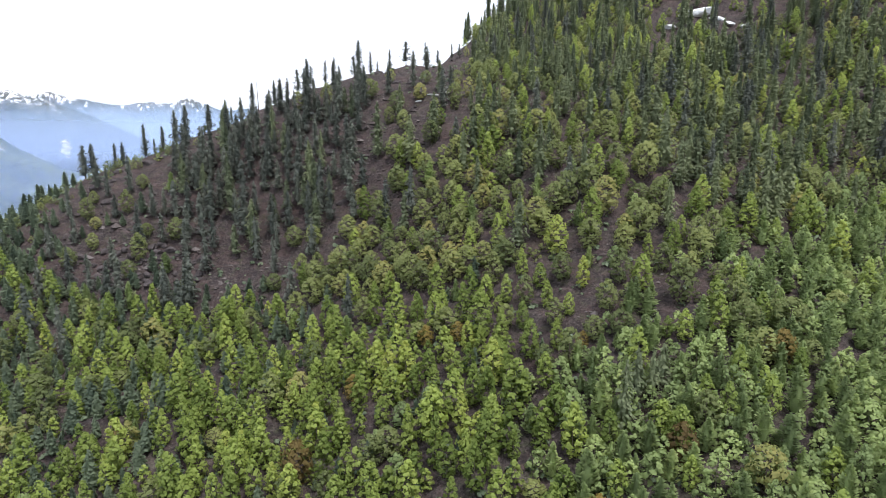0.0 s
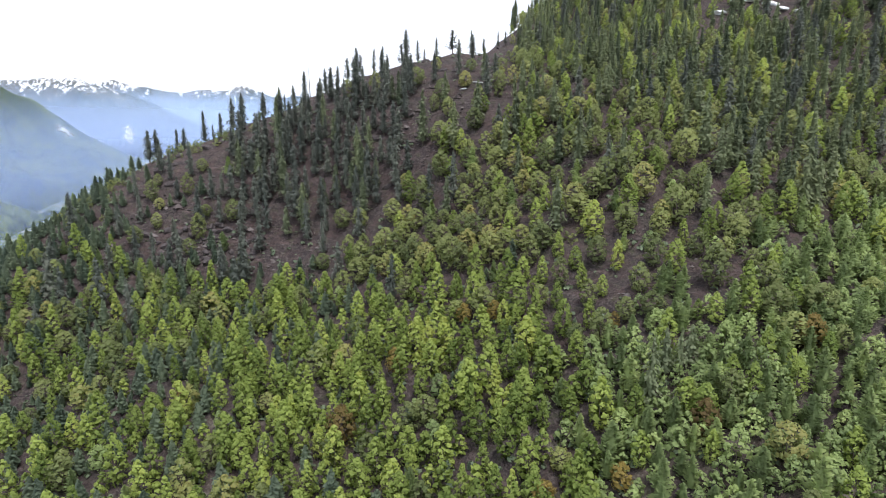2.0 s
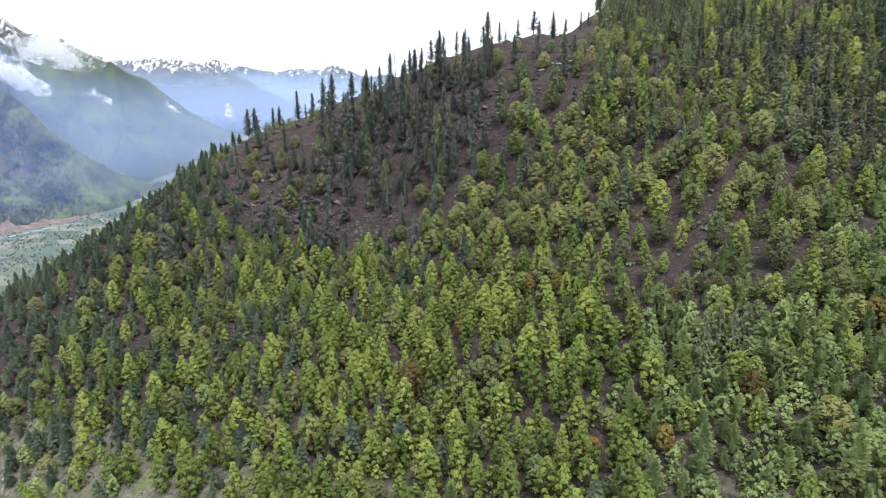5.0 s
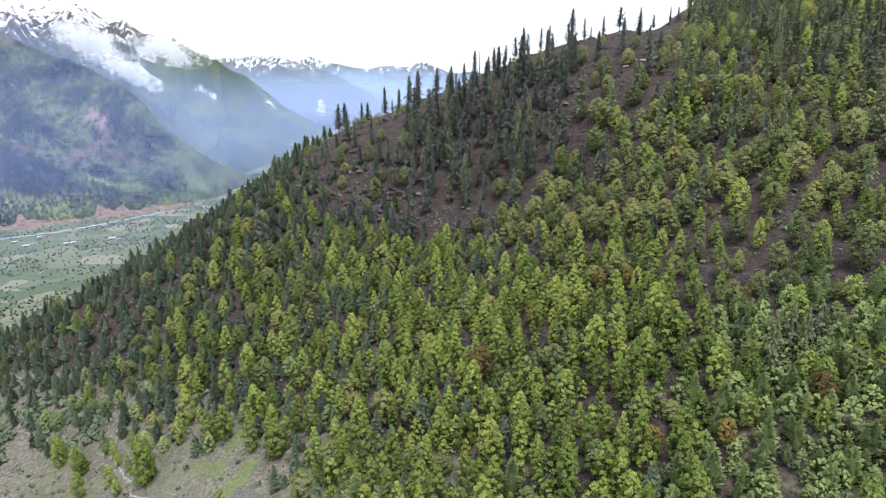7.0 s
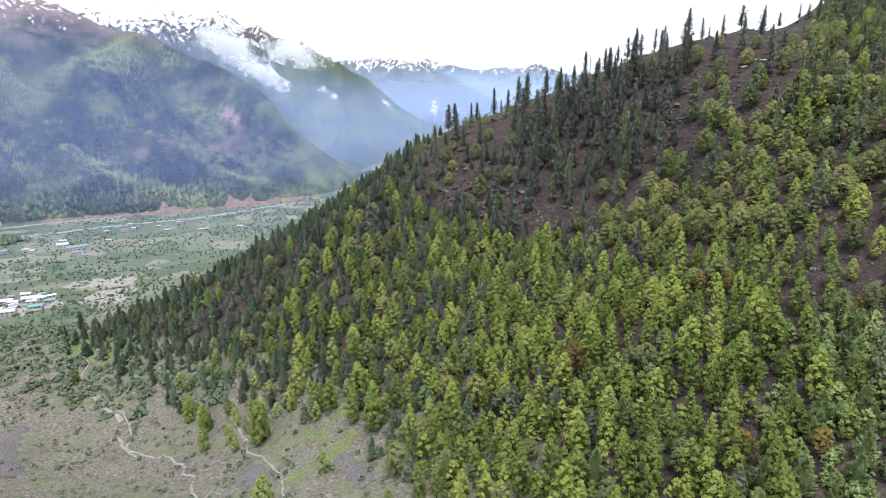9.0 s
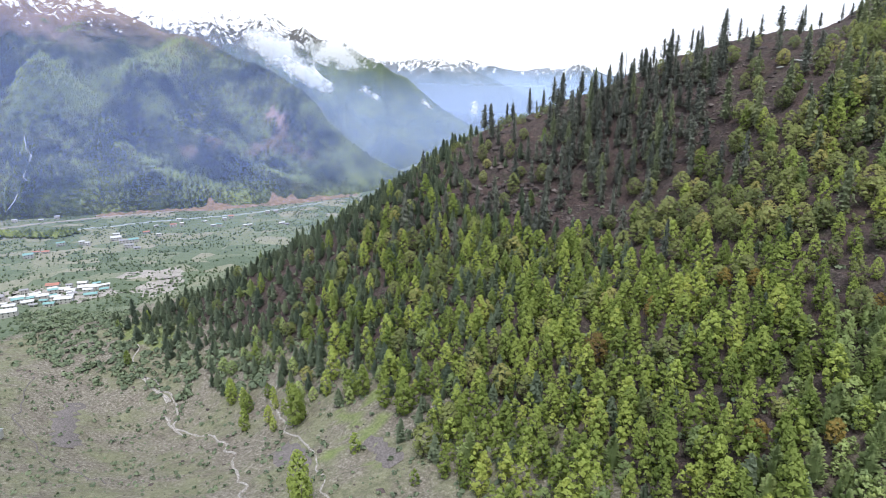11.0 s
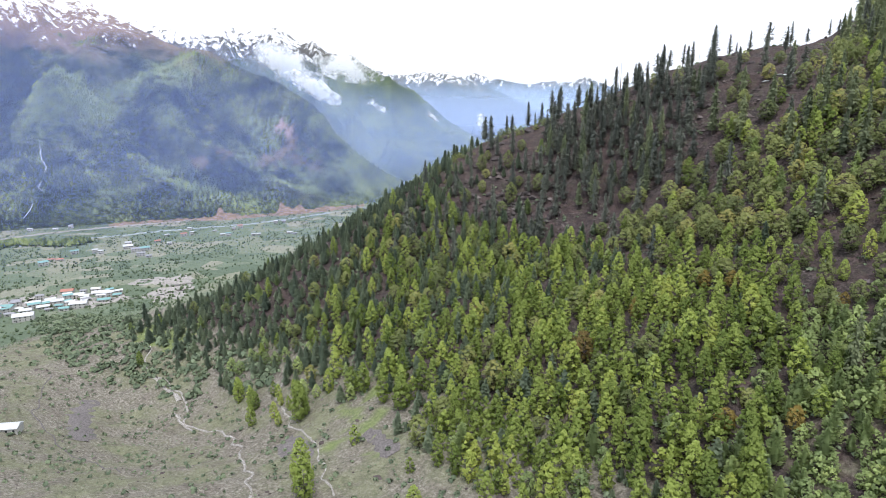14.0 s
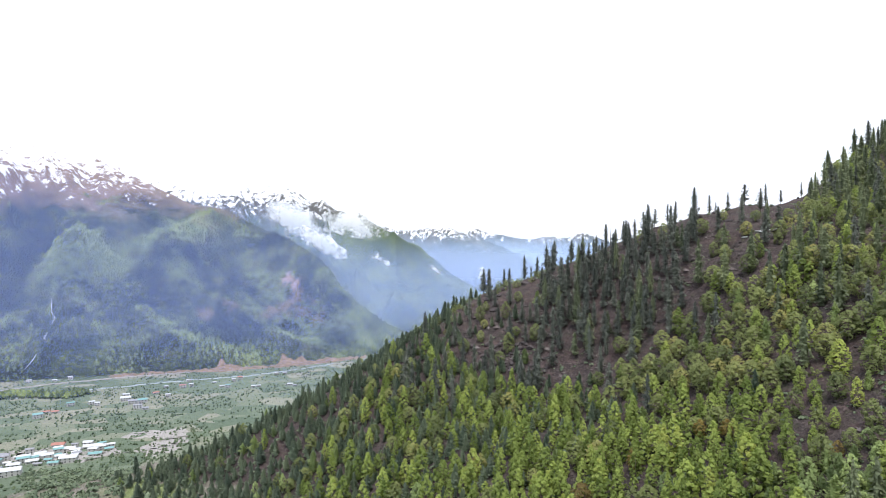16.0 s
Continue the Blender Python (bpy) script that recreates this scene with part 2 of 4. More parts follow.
c = blend(n, l, ramp(n, l, t, [(0.4, (0, 0, 0)), (0.6, (1, 1, 1))]), c, field)
c = blend(n, l, maths(n, l, "MULTIPLY", green.outputs["Fac"], 0.8), c, ramp(n, l, n3, [(0.3, (0.12, 0.165, 0.055)), (0.7, (0.22, 0.27, 0.1))]))
l.new(c, b.inputs["Base Color"])
relief(n, l, b, maths(n, l, "ADD", n3, maths(n, l, "MULTIPLY", n4, 2.0)), 1.0, 1.2)
ground = sheet("ground", axis([(-4800, 200), (-1600, 50), (-700, 12), (-460, 4), (420, 40), (900, 300), (4800, 1)]),
               axis([(-4800, 300), (-300, 40), (40, 4), (660, 15), (900, 50), (1800, 200), (4800, 1)]), land, GROUND)
tagged(ground, "brown stony mountain slope above a grassy alluvial fan and green valley", "ground", kind="structure")
co = np.zeros(len(ground.data.vertices) * 3)
ground.data.vertices.foreach_get("co", co)
co = co.reshape(-1, 3)
above = co[:, 2] - fan(np.minimum(co[:, 0], 0), co[:, 1])
cover = {
    "grass": np.clip(1 - smooth(4, 22, above) + 0.25 * FRESH_BELT(co[:, 0], co[:, 1]) + 0.3 * PINE_SLOPE(co[:, 0], co[:, 1]), 0, 1),
    "valley": smooth(480, 760, -co[:, 0] + 0.3 * co[:, 1]) * smooth(190, 216, -co[:, 2]),
    "meadow": np.maximum(MEADOW(co[:, 0], co[:, 1]) * smooth(-0.6, 0.6, waves(co[:, 0], co[:, 1], 16, 8)), FIELD(co[:, 0], co[:, 1])),
}
for key, values in cover.items():
    at = ground.data.attributes.new(key, "FLOAT", "POINT")
    at.data.foreach_set("value", values.astype(np.float32))


# ---- parts and meshes ----
def mesh_of(name, verts, faces, mat, smooth_faces=False):
    me = bpy.data.meshes.new(name)
    me.from_pydata(verts, [], faces)
    if smooth_faces:
        me.shade_smooth()
    me.materials.append(mat)
    return me


OCTA = np.array([(1, 0, 0), (-1, 0, 0), (0, 1, 0), (0, -1, 0), (0, 0, 1), (0, 0, -1)], float)
OCTF = np.array([(0, 2, 4), (2, 1, 4), (1, 3, 4), (3, 0, 4), (2, 0, 5), (1, 2, 5), (3, 1, 5), (0, 3, 5)])


def lumps(name, centres, sizes, mat, rng, rough=0.35, faces=OCTF):
    """Many small uneven lumps in one mesh."""
    centres, sizes = np.asarray(centres), np.asarray(sizes)
    v = centres[:, None] + OCTA[None] * sizes[:, None] * rng.uniform(1 - rough, 1 + rough, (len(centres), 6, 1))
    f = faces[None] + 6 * np.arange(len(centres))[:, None, None]
    return mesh_of(name, v.reshape(-1, 3).tolist(), f.reshape(-1, 3).tolist(), mat)


def tufts(name, centres, sizes, sprays, mat, rng):
    """Many small bushes in one mesh, each a handful of bent sprays of leaves."""
    centres, sizes = np.repeat(np.asarray(centres), sprays, 0), np.repeat(np.asarray(sizes), sprays, 0)
    d = rng.normal(size=(len(centres), 3))
    d[:, 2] = np.abs(d[:, 2]) + 0.2
    d /= np.linalg.norm(d, axis=1)[:, None]
    p = centres + d * sizes
    nrm = d + rng.normal(size=d.shape) * 0.4
    nrm /= np.linalg.norm(nrm, axis=1)[:, None]
    e = np.cross(nrm, rng.normal(size=d.shape))
    e /= np.linalg.norm(e, axis=1)[:, None]
    g = np.cross(nrm, e)
    q = (sizes.mean(1) * rng.uniform(0.45, 0.8, len(p)))[:, None]
    v = np.stack([p + e * q, p + g * q * 0.8 - nrm * q * 0.3, p - e * q - nrm * q * 0.2, p - g * q * 0.8], 1)
    s = 4 * np.arange(len(p))[:, None]
    me = mesh_of(name, v.reshape(-1, 3).tolist(), np.concatenate([s + [0, 1, 2], s + [0, 2, 3]], 1).reshape(-1, 3).tolist(), mat, True)
    up = d + np.array([0, 0, 0.5])
    me.normals_split_custom_set_from_vertices(np.repeat(up / np.linalg.norm(up, axis=1)[:, None], 4, 0).tolist())
    for key, values in (("bough", rng.random(len(centres))), ("tint", np.repeat(rng.random(len(centres) // sprays), sprays))):
        me.attributes.new(key, "FLOAT", "POINT").data.foreach_set("value", np.repeat(values, 4).astype(np.float32))
    return me


# ---- mountains over the valley ----
VIEW = (50.0, -70.0)


def mountain(name, az, near, far, top, foot, rough, seed, mat, steps, label, shape=0.9, cut=0.27):
    """A range from its foot up to its crest and down behind, between bearings in degrees to the left of +y, its face cut by gullies that run down."""
    az, near, far, top = (np.array(v, float)[::-1] for v in (az, near, far, top))
    A, U = np.meshgrid(np.radians(np.linspace(az[-1], az[0], steps)), np.linspace(0, 1.3, int(steps * 0.6)))
    D = np.degrees(A)
    rb, rc = np.interp(D, az, near), np.interp(D, az, far)
    hc = rc * np.tan(np.radians(np.interp(D, az, top)))
    r = rb + (rc - rb) * U
    x, y = VIEW[0] - np.sin(A) * r, VIEW[1] + np.cos(A) * r
    rise = np.where(U < 1, np.minimum(U, 1) ** shape, 1 - (U - 1) * 1.6)

    def field(scale, p, q):
        return np.array([noise.ridged_multi_fractal(Vector((u / scale, v / scale, seed)), 0.9, 2.1, 6, 0.9, 2.0) for u, v in zip(p.ravel(), q.ravel())]).reshape(x.shape) - 1.1

    g = field(rough, x, y)
    run = field(rough * 0.75, A * rb + 90 * np.sin(U * 5 + A * 9), (r - rb) * 0.3)
    span = np.clip((rc - rb) / 400, 0.1, 1)
    inner = np.clip(U * 4, 0.03, 1) * np.clip((1.1 - U) * 2.2, 0.22, 1) * np.clip((hc - foot) / 300, 0.0, 1.2) * span
    z = foot - 6 + (hc - foot) * rise + (0.09 * g + cut * run) * rough * inner
    w, h = x.shape[1], x.shape[0]
    i = (np.arange(h - 1)[:, None] * w + np.arange(w - 1)[None]).ravel()
    v = np.stack([x.ravel(), y.ravel(), z.ravel()], 1)
    me = bpy.data.meshes.new(name)
    me.from_pydata(v.tolist(), [], np.stack([i, i + w, i + w + 1, i + 1], 1).tolist())
    me.shade_smooth()
    if mat:
        me.materials.append(mat)
    return tagged(new(name, me), label, "mountain", kind="structure"), v.reshape(h, w, 3)


def range_material(name, wood, scrub, rock, snow, bare_from, snow_from, scars=(), ragged=380):
    m, n, l, b = material(name, 1.0)
    geo = n.new("ShaderNodeNewGeometry")
    pos = geo.outputs["Position"]
    big, fine = noise_of(n, l, pos, 0.005, 7, 0.65), noise_of(n, l, pos, 0.02, 8, 0.75)
    xyz = n.new("ShaderNodeSeparateXYZ")
    l.new(pos, xyz.inputs[0])
    z = xyz.outputs[2]
    c = blend(n, l, ramp(n, l, big, [(0.42, (0, 0, 0)), (0.6, (1, 1, 1))]), wood, scrub)
    c = blend(n, l, ramp(n, l, fine, [(0.58, (0, 0, 0)), (0.78, (0.7, 0.7, 0.7))]), c, rock)
    c = blend(n, l, ramp(n, l, noise_of(n, l, pos, 0.07, 6, 0.75), [(0.42, (0.8, 0.8, 0.8)), (0.58, (0, 0, 0))]), c, tuple(0.6 * v for v in wood))
    crumbs = noise_of(n, l, pos, 0.06, 6, 0.7)
    for place, size, color in scars:
        far = n.new("ShaderNodeVectorMath")
        far.operation = "DISTANCE"
        l.new(pos, far.inputs[0])
        far.inputs[1].default_value = place
        edge = maths(n, l, "ADD", maths(n, l, "DIVIDE", far.outputs["Value"], size), maths(n, l, "MULTIPLY", maths(n, l, "SUBTRACT", crumbs, 0.5), 4.5))
        c = blend(n, l, ramp(n, l, edge, [(0.4, (0.8, 0.8, 0.8)), (1.1, (0, 0, 0))]), c, color)
    zz = maths(n, l, "ADD", z, maths(n, l, "MULTIPLY", maths(n, l, "SUBTRACT", big, 0.5), ragged))
    c = blend(n, l, ramp(n, l, maths(n, l, "DIVIDE", maths(n, l, "SUBTRACT", zz, bare_from), 120), [(0, (0, 0, 0)), (1, (1, 1, 1))]), c, blend(n, l, crumbs, rock, tuple(0.55 * v for v in rock)))
    streak = n.new("ShaderNodeVectorMath")
    streak.operation = "MULTIPLY"
    streak.inputs[1].default_value = (1, 1, 0.25)
    l.new(pos, streak.inputs[0])
    zs = maths(n, l, "ADD", z, maths(n, l, "MULTIPLY", maths(n, l, "SUBTRACT", noise_of(n, l, streak.outputs[0], 0.036, 9, 0.75), 0.5), 900))
    c = blend(n, l, ramp(n, l, maths(n, l, "DIVIDE", maths(n, l, "SUBTRACT", zs, snow_from), 100), [(0.3, (0, 0, 0)), (0.7, (1, 1, 1))]), c, snow)
    l.new(c, b.inputs["Base Color"])
    relief(n, l, b, fine, 0.7, 26)
    return m


SNOW_WHITE = (0.84, 0.86, 0.9)
MID_RANGE = range_material("hazy_range", (0.07, 0.1, 0.045), (0.17, 0.21, 0.08), (0.13, 0.125, 0.115), SNOW_WHITE, 60, 190)
FAR_RANGE = range_material("pale_range", (0.06, 0.08, 0.06), (0.08, 0.1, 0.07), (0.2, 0.2, 0.2), SNOW_WHITE, -10, 60)
SPUR_AZ = [115, 90, 67, 63.3, 59.4, 55.2, 51.6, 48.3, 45.4, 42.9, 41.7, 40.9, 38.9, 36.8, 34.8, 33]
SPUR_FOOT = [1500, 1500, 1470, 1450, 1430, 1420, 1410, 1410, 1425, 1440, 1450, 1460, 1490, 1560, 1690, 1850]
SPUR_CREST = [3000, 3000, 2950, 2850, 2700, 2500, 2350, 2200, 2060, 1900, 1830, 1790, 1700, 1690, 1740, 1890]
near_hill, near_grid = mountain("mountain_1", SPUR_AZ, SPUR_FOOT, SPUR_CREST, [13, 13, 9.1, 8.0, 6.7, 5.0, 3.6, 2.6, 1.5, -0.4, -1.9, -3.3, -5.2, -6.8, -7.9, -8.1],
                                -266, 420, 3.7, None, 320, "steep wooded mountain with bare snow-flecked upper slopes")


def on_face(az, el):
    """The point of the near mountain's face at a bearing and an elevation."""
    p = near_grid[: int(near_grid.shape[0] * 0.77)].reshape(-1, 3)
    x, y = p[:, 0] - VIEW[0], p[:, 1] - VIEW[1]
    miss = (np.degrees(np.arctan2(-x, y)) - az) ** 2 + (np.degrees(np.arctan2(p[:, 2], np.hypot(x, y))) - el) ** 2
    return tuple(float(v) for v in p[np.argmin(miss)])


# bare rock faces, slides and pale woods: bearing, elevation, size, colour
CLIFF_PINK, SLIDE, SPRING = (0.42, 0.3, 0.24), (0.21, 0.165, 0.11), (0.15, 0.19, 0.07)
SCARS = [(on_face(a, e), size, color) for a, e, size, color in (
    (45.5, -3.0, 30, CLIFF_PINK), (44.7, -3.4, 30, CLIFF_PINK), (44.6, -4.2, 26, SLIDE), (46.6, -5.7, 50, SLIDE), (45.4, -5.2, 50, SLIDE), (44.2, -5.6, 50, SLIDE), (43.1, -7.0, 34, SLIDE),
    (50.1, -5.0, 26, SLIDE), (52.5, -6.0, 22, SLIDE), (63.4, -1.2, 110, SPRING), (60, -0.8, 90, SPRING), (57.5, 0.5, 80, SPRING), (54, -2, 70, SPRING), (62, -8.8, 50, SPRING))]
near_hill.data.materials.append(range_material("wooded_range", (0.03, 0.042, 0.028), (0.14, 0.165, 0.07), (0.3, 0.22, 0.19), SNOW_WHITE, 90, 215, SCARS))
mountain("mountain_2", [66, 59.4, 55.2, 53, 50.7, 48.8, 46.9, 44.9, 42.9, 40.9, 38.4, 35.8, 33.7, 31.6, 29.5, 28, 26],
         [2950, 2850, 2650, 2560, 2480, 2400, 2320, 2240, 2080, 1930, 1780, 1780, 1960, 2150, 2500, 2800, 3200],
         [3700, 3700, 3650, 3600, 3600, 3600, 3550, 3500, 3450, 3400, 3350, 3300, 3250, 3250, 3280, 3300, 3350],
         [5.8, 5.6, 6.0, 5.95, 5.8, 6.05, 5.9, 5.2, 4.5, 3.8, 3.0, 1.9, 0.2, -1.4, -3.0, -4.0, -4.6], -266, 460, 9.1, MID_RANGE, 280,
         "hazy blue-green mountain with snow on its jagged crest", 1.0)
mountain("mountain_3", [44, 38.9, 35.8, 32.7, 30.6, 28, 25.4, 23.3, 21.3, 18], [3600, 3580, 3550, 3500, 3450, 3420, 3420, 3450, 3500, 3550], [4200] * 10,
         [2.6, 2.4, 2.0, 1.7, 1.7, 0.9, -0.2, -1.2, -2.3, -3.4], -266, 420, 5.2, FAR_RANGE, 180, "blue hazy mountain spur with snow along its top")
mountain("mountain_4", [40, 36, 31.6, 28, 25.4, 22.8, 20.3, 18.3, 15.4, 8, 0, -15], [4250] * 12, [4600] * 12,
         [1.2, 1.3, 1.4, 1.6, 1.3, 0.9, 1.0, 1.3, 0.5, 0.4, 0.3, 0], -266, 380, 6.1, FAR_RANGE, 180, "pale snow-capped mountain range far off")

# ---- haze of distance: tinted see-through sheets added in the valley, one behind the other ----
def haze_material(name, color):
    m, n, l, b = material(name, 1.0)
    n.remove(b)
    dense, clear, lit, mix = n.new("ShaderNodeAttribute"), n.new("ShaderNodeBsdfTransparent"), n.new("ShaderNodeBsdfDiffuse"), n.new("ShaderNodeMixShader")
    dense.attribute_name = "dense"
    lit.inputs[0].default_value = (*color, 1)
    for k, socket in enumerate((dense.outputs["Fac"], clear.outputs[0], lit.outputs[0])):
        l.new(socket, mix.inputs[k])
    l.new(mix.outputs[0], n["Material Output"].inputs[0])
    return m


def haze_sheet(mat, az, dist, top, strength):
    """A standing tinted sheet in place of hazy air: clear at the valley floor, full over the slopes behind it, clear
    again towards the elevation top.
    """
    A, H = np.meshgrid(np.radians(np.linspace(az[0], az[-1], 120)), np.linspace(0, 1, 26))
    left = -np.degrees(A)
    r, up = np.interp(left, [-v for v in az], dist), np.interp(left, [-v for v in az], top)
    high = r * np.tan(np.radians(up))
    v = np.stack([VIEW[0] - np.sin(A) * r, VIEW[1] + np.cos(A) * r, -275 + (high + 275) * H], -1)
    h, w = A.shape
    f = [(i * w + j, i * w + j + 1, i * w + w + j + 1, i * w + w + j) for i in range(h - 1) for j in range(w - 1)]
    me = mesh_of("haze", v.reshape(-1, 3).tolist(), f, mat, True)
    # Normals tilted up, so the sheet shades as bright as lit haze.
    light = np.stack([0.6 * np.sin(A), -0.6 * np.cos(A), 0.8 + 0 * A], -1)
    me.normals_split_custom_set_from_vertices(light.reshape(-1, 3).tolist())
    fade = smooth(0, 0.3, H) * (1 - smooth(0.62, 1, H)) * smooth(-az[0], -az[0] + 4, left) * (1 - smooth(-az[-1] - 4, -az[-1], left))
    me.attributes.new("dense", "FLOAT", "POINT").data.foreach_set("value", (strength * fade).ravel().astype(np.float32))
    return tagged(new("haze", me), "tinted see-through sheet added as blue valley haze", "haze", kind="structure")


# Haze painted as sheet colour: blue near, paler farther off.
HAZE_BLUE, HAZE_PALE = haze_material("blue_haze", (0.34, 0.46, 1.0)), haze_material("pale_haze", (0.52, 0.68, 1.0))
haze_sheet(HAZE_BLUE, [100, 67, 55, 46, 40, 35, 25, 0], [900] * 8, [13, 11, 8, 6, 2.5, 1.4, 1.0, 0.5], 0.055)
haze_sheet(HAZE_BLUE, [100, 67, 55, 46, 40, 35, 25, 0], [1330, 1330, 1330, 1330, 1380, 1400, 1400, 1400], [13, 11, 8, 6, 3.0, 1.6, 1.2, 0.5], 0.125)
haze_sheet(HAZE_PALE, [72, 59.4, 55.2, 51.6, 48.3, 45.4, 42.9, 40.9, 38.9, 36, 33, 30, 20, 0], [2960, 2790, 2580, 2430, 2290, 2150, 1990, 1850, 1750, 1740, 1930, 1960, 2100, 2200],
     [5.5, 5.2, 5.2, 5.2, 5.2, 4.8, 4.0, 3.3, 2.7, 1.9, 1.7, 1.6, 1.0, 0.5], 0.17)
haze_sheet(HAZE_PALE, [50, 38, 34, 20, 0], [3460, 3420, 3380, 3380, 3380], [2.4, 2.4, 1.9, 1.4, 0.5], 0.32)
haze_sheet(HAZE_PALE, [50, 30, 20, 0], [4225] * 4, [1.5, 1.7, 1.5, 0.5], 0.3)


# ---- trees ----
def trunk_mesh(height, radius, rng, sides=5):
    v, f = [], []
    lean = rng.uniform(-0.03, 0.03, 2)
    for k in range(5):
        t = k / 4
        r = radius * (1 - 0.85 * t) * (1.4 if k == 0 else 1)
        for i in range(sides):
            a = 6.283 * i / sides
            v.append((r * math.cos(a) + lean[0] * height * t * t, r * math.sin(a) + lean[1] * height * t * t, height * t - (1.5 if k == 0 else 0)))
    for k in range(4):
        for i in range(sides):
            j = (i + 1) % sides
            f.append((k * sides + i, k * sides + j, k * sides + sides + j, k * sides + sides + i))
    return mesh_of("trunk", v, f, BARK)


def foliage(verts, faces, facing, bough, mat):
    """A crown's mesh, shaded bough by bough rather than leaf by leaf."""
    me = mesh_of("crown", verts.tolist(), faces, mat, True)
    me.normals_split_custom_set_from_vertices((facing / np.linalg.norm(facing, axis=1)[:, None]).tolist())
    me.attributes.new("bough", "FLOAT", "POINT").data.foreach_set("value", np.asarray(bough, np.float32))
    return me


def unit(v):
    return v / np.maximum(1e-6, np.linalg.norm(v, axis=-1, keepdims=True))


def outline(t, point, low):
    """How wide a crown is at the height t, from its base to its tip; widest at low."""
    up = np.clip((t - low) / (1 - low), 0, 1)
    return np.where(t < low, 0.45 + 0.55 * np.sin(1.57 * np.clip(t / low, 0, 1)), np.maximum(0, 1 - up ** (2.4 - 1.15 * point)) ** (0.6 + 0.25 * point))


def clump_crown(height, width, base, point, clumps, each, mat, rng, low=0.3, open_part=0.0, squash=0.9):
    """A broadleaf crown: rounded boughs of leaves set round the stem, the light ones on top shading those beneath.
    point: 0 round, 1 drawn out to a tip; open_part: how far the boughs stand apart."""
    k = np.arange(clumps)
    t = np.clip((k + rng.uniform(0.1, 0.9, clumps)) / clumps, 0, 1) ** 0.92
    t[-1] = 0.97
    a = k * 2.39996 + rng.uniform(-0.5, 0.5, clumps)
    reach = width / 2 * outline(t, point, low)
    size = np.clip(0.23 * width * rng.uniform(0.75, 1.15, clumps) * (1 - 0.38 * t), 0.5, None)
    r = np.maximum(0, reach - size * 0.75) * rng.uniform(0.82, 1.08 + 0.3 * open_part, clumps)
    mid = np.stack([np.cos(a) * r, np.sin(a) * r, base + (height - base) * t - size * 0.5], 1)
    away = np.stack([np.cos(a), np.sin(a), 1.5 * t - 0.3], 1)
    d = unit(rng.normal(size=(clumps, 3 * each, 3)) + 0.5 * unit(away)[:, None] + np.array([0, 0, 0.3]))
    p = (mid[:, None] + d * size[:, None, None] * rng.uniform(0.85, 1.12, (clumps, 3 * each, 1)) * np.array([1, 1, squash])).reshape(-1, 3)
    own = np.repeat(k, 3 * each)
    gap = np.linalg.norm((p[:, None] - mid[None]) / (np.array([1, 1, squash]) * size[None, :, None]), axis=2)
    gap[np.arange(len(p)), own] = 9
    pick = np.flatnonzero(gap.min(1) > 0.82)
    pick = rng.permutation(pick)[:clumps * each]
    p, own, d = p[pick], own[pick], d.reshape(-1, 3)[pick]
    face = unit(d + 0.3 * rng.normal(size=d.shape))
    q = 0.043 * (width * height) ** 0.5 * rng.uniform(0.7, 1.25, (len(p), 1)) * (440 / (clumps * each)) ** 0.5
    e = unit(np.cross(face, rng.normal(size=p.shape)))
    g = np.cross(face, e)
    v = np.stack([p + e * q, p + g * q * 0.8 - face * q * 0.3, p - e * q * 0.9 - face * q * 0.2, p - g * q * 0.8], 1).reshape(-1, 3)
    s = 4 * np.arange(len(p))[:, None]
    faces = np.concatenate([s + [0, 1, 2], s + [0, 2, 3]], 1).reshape(-1, 3).tolist()
    shade = 0.3 * d + 0.75 * unit(away)[own] + 0.12 * rng.normal(size=d.shape) + np.array([0, 0, 0.2])
    shade = np.repeat(shade, 4, 0)
    tone = np.repeat(rng.random(clumps)[own], 4)
    swell = OCTA[None] * rng.uniform(0.58, 0.74, (clumps, 6, 1))
    body = (mid[:, None] + swell * size[:, None, None] * np.array([1, 1, squash])).reshape(-1, 3)
    body_shade = (0.3 * OCTA[None] + 0.75 * unit(away)[:, None] + np.array([0, 0, 0.15])).reshape(-1, 3)
    faces += (len(v) + OCTF[None, :4] + 6 * np.arange(clumps)[:, None, None]).reshape(-1, 3).tolist()
    # Inner bodies keep to the darker leaf tones: inner shade put into colour.
    body_tone = np.repeat(rng.random(clumps) * 0.6, 6)
    return foliage(np.concatenate([v, body]), faces, np.concatenate([shade, body_shade]), np.r_[tone, body_tone], mat)


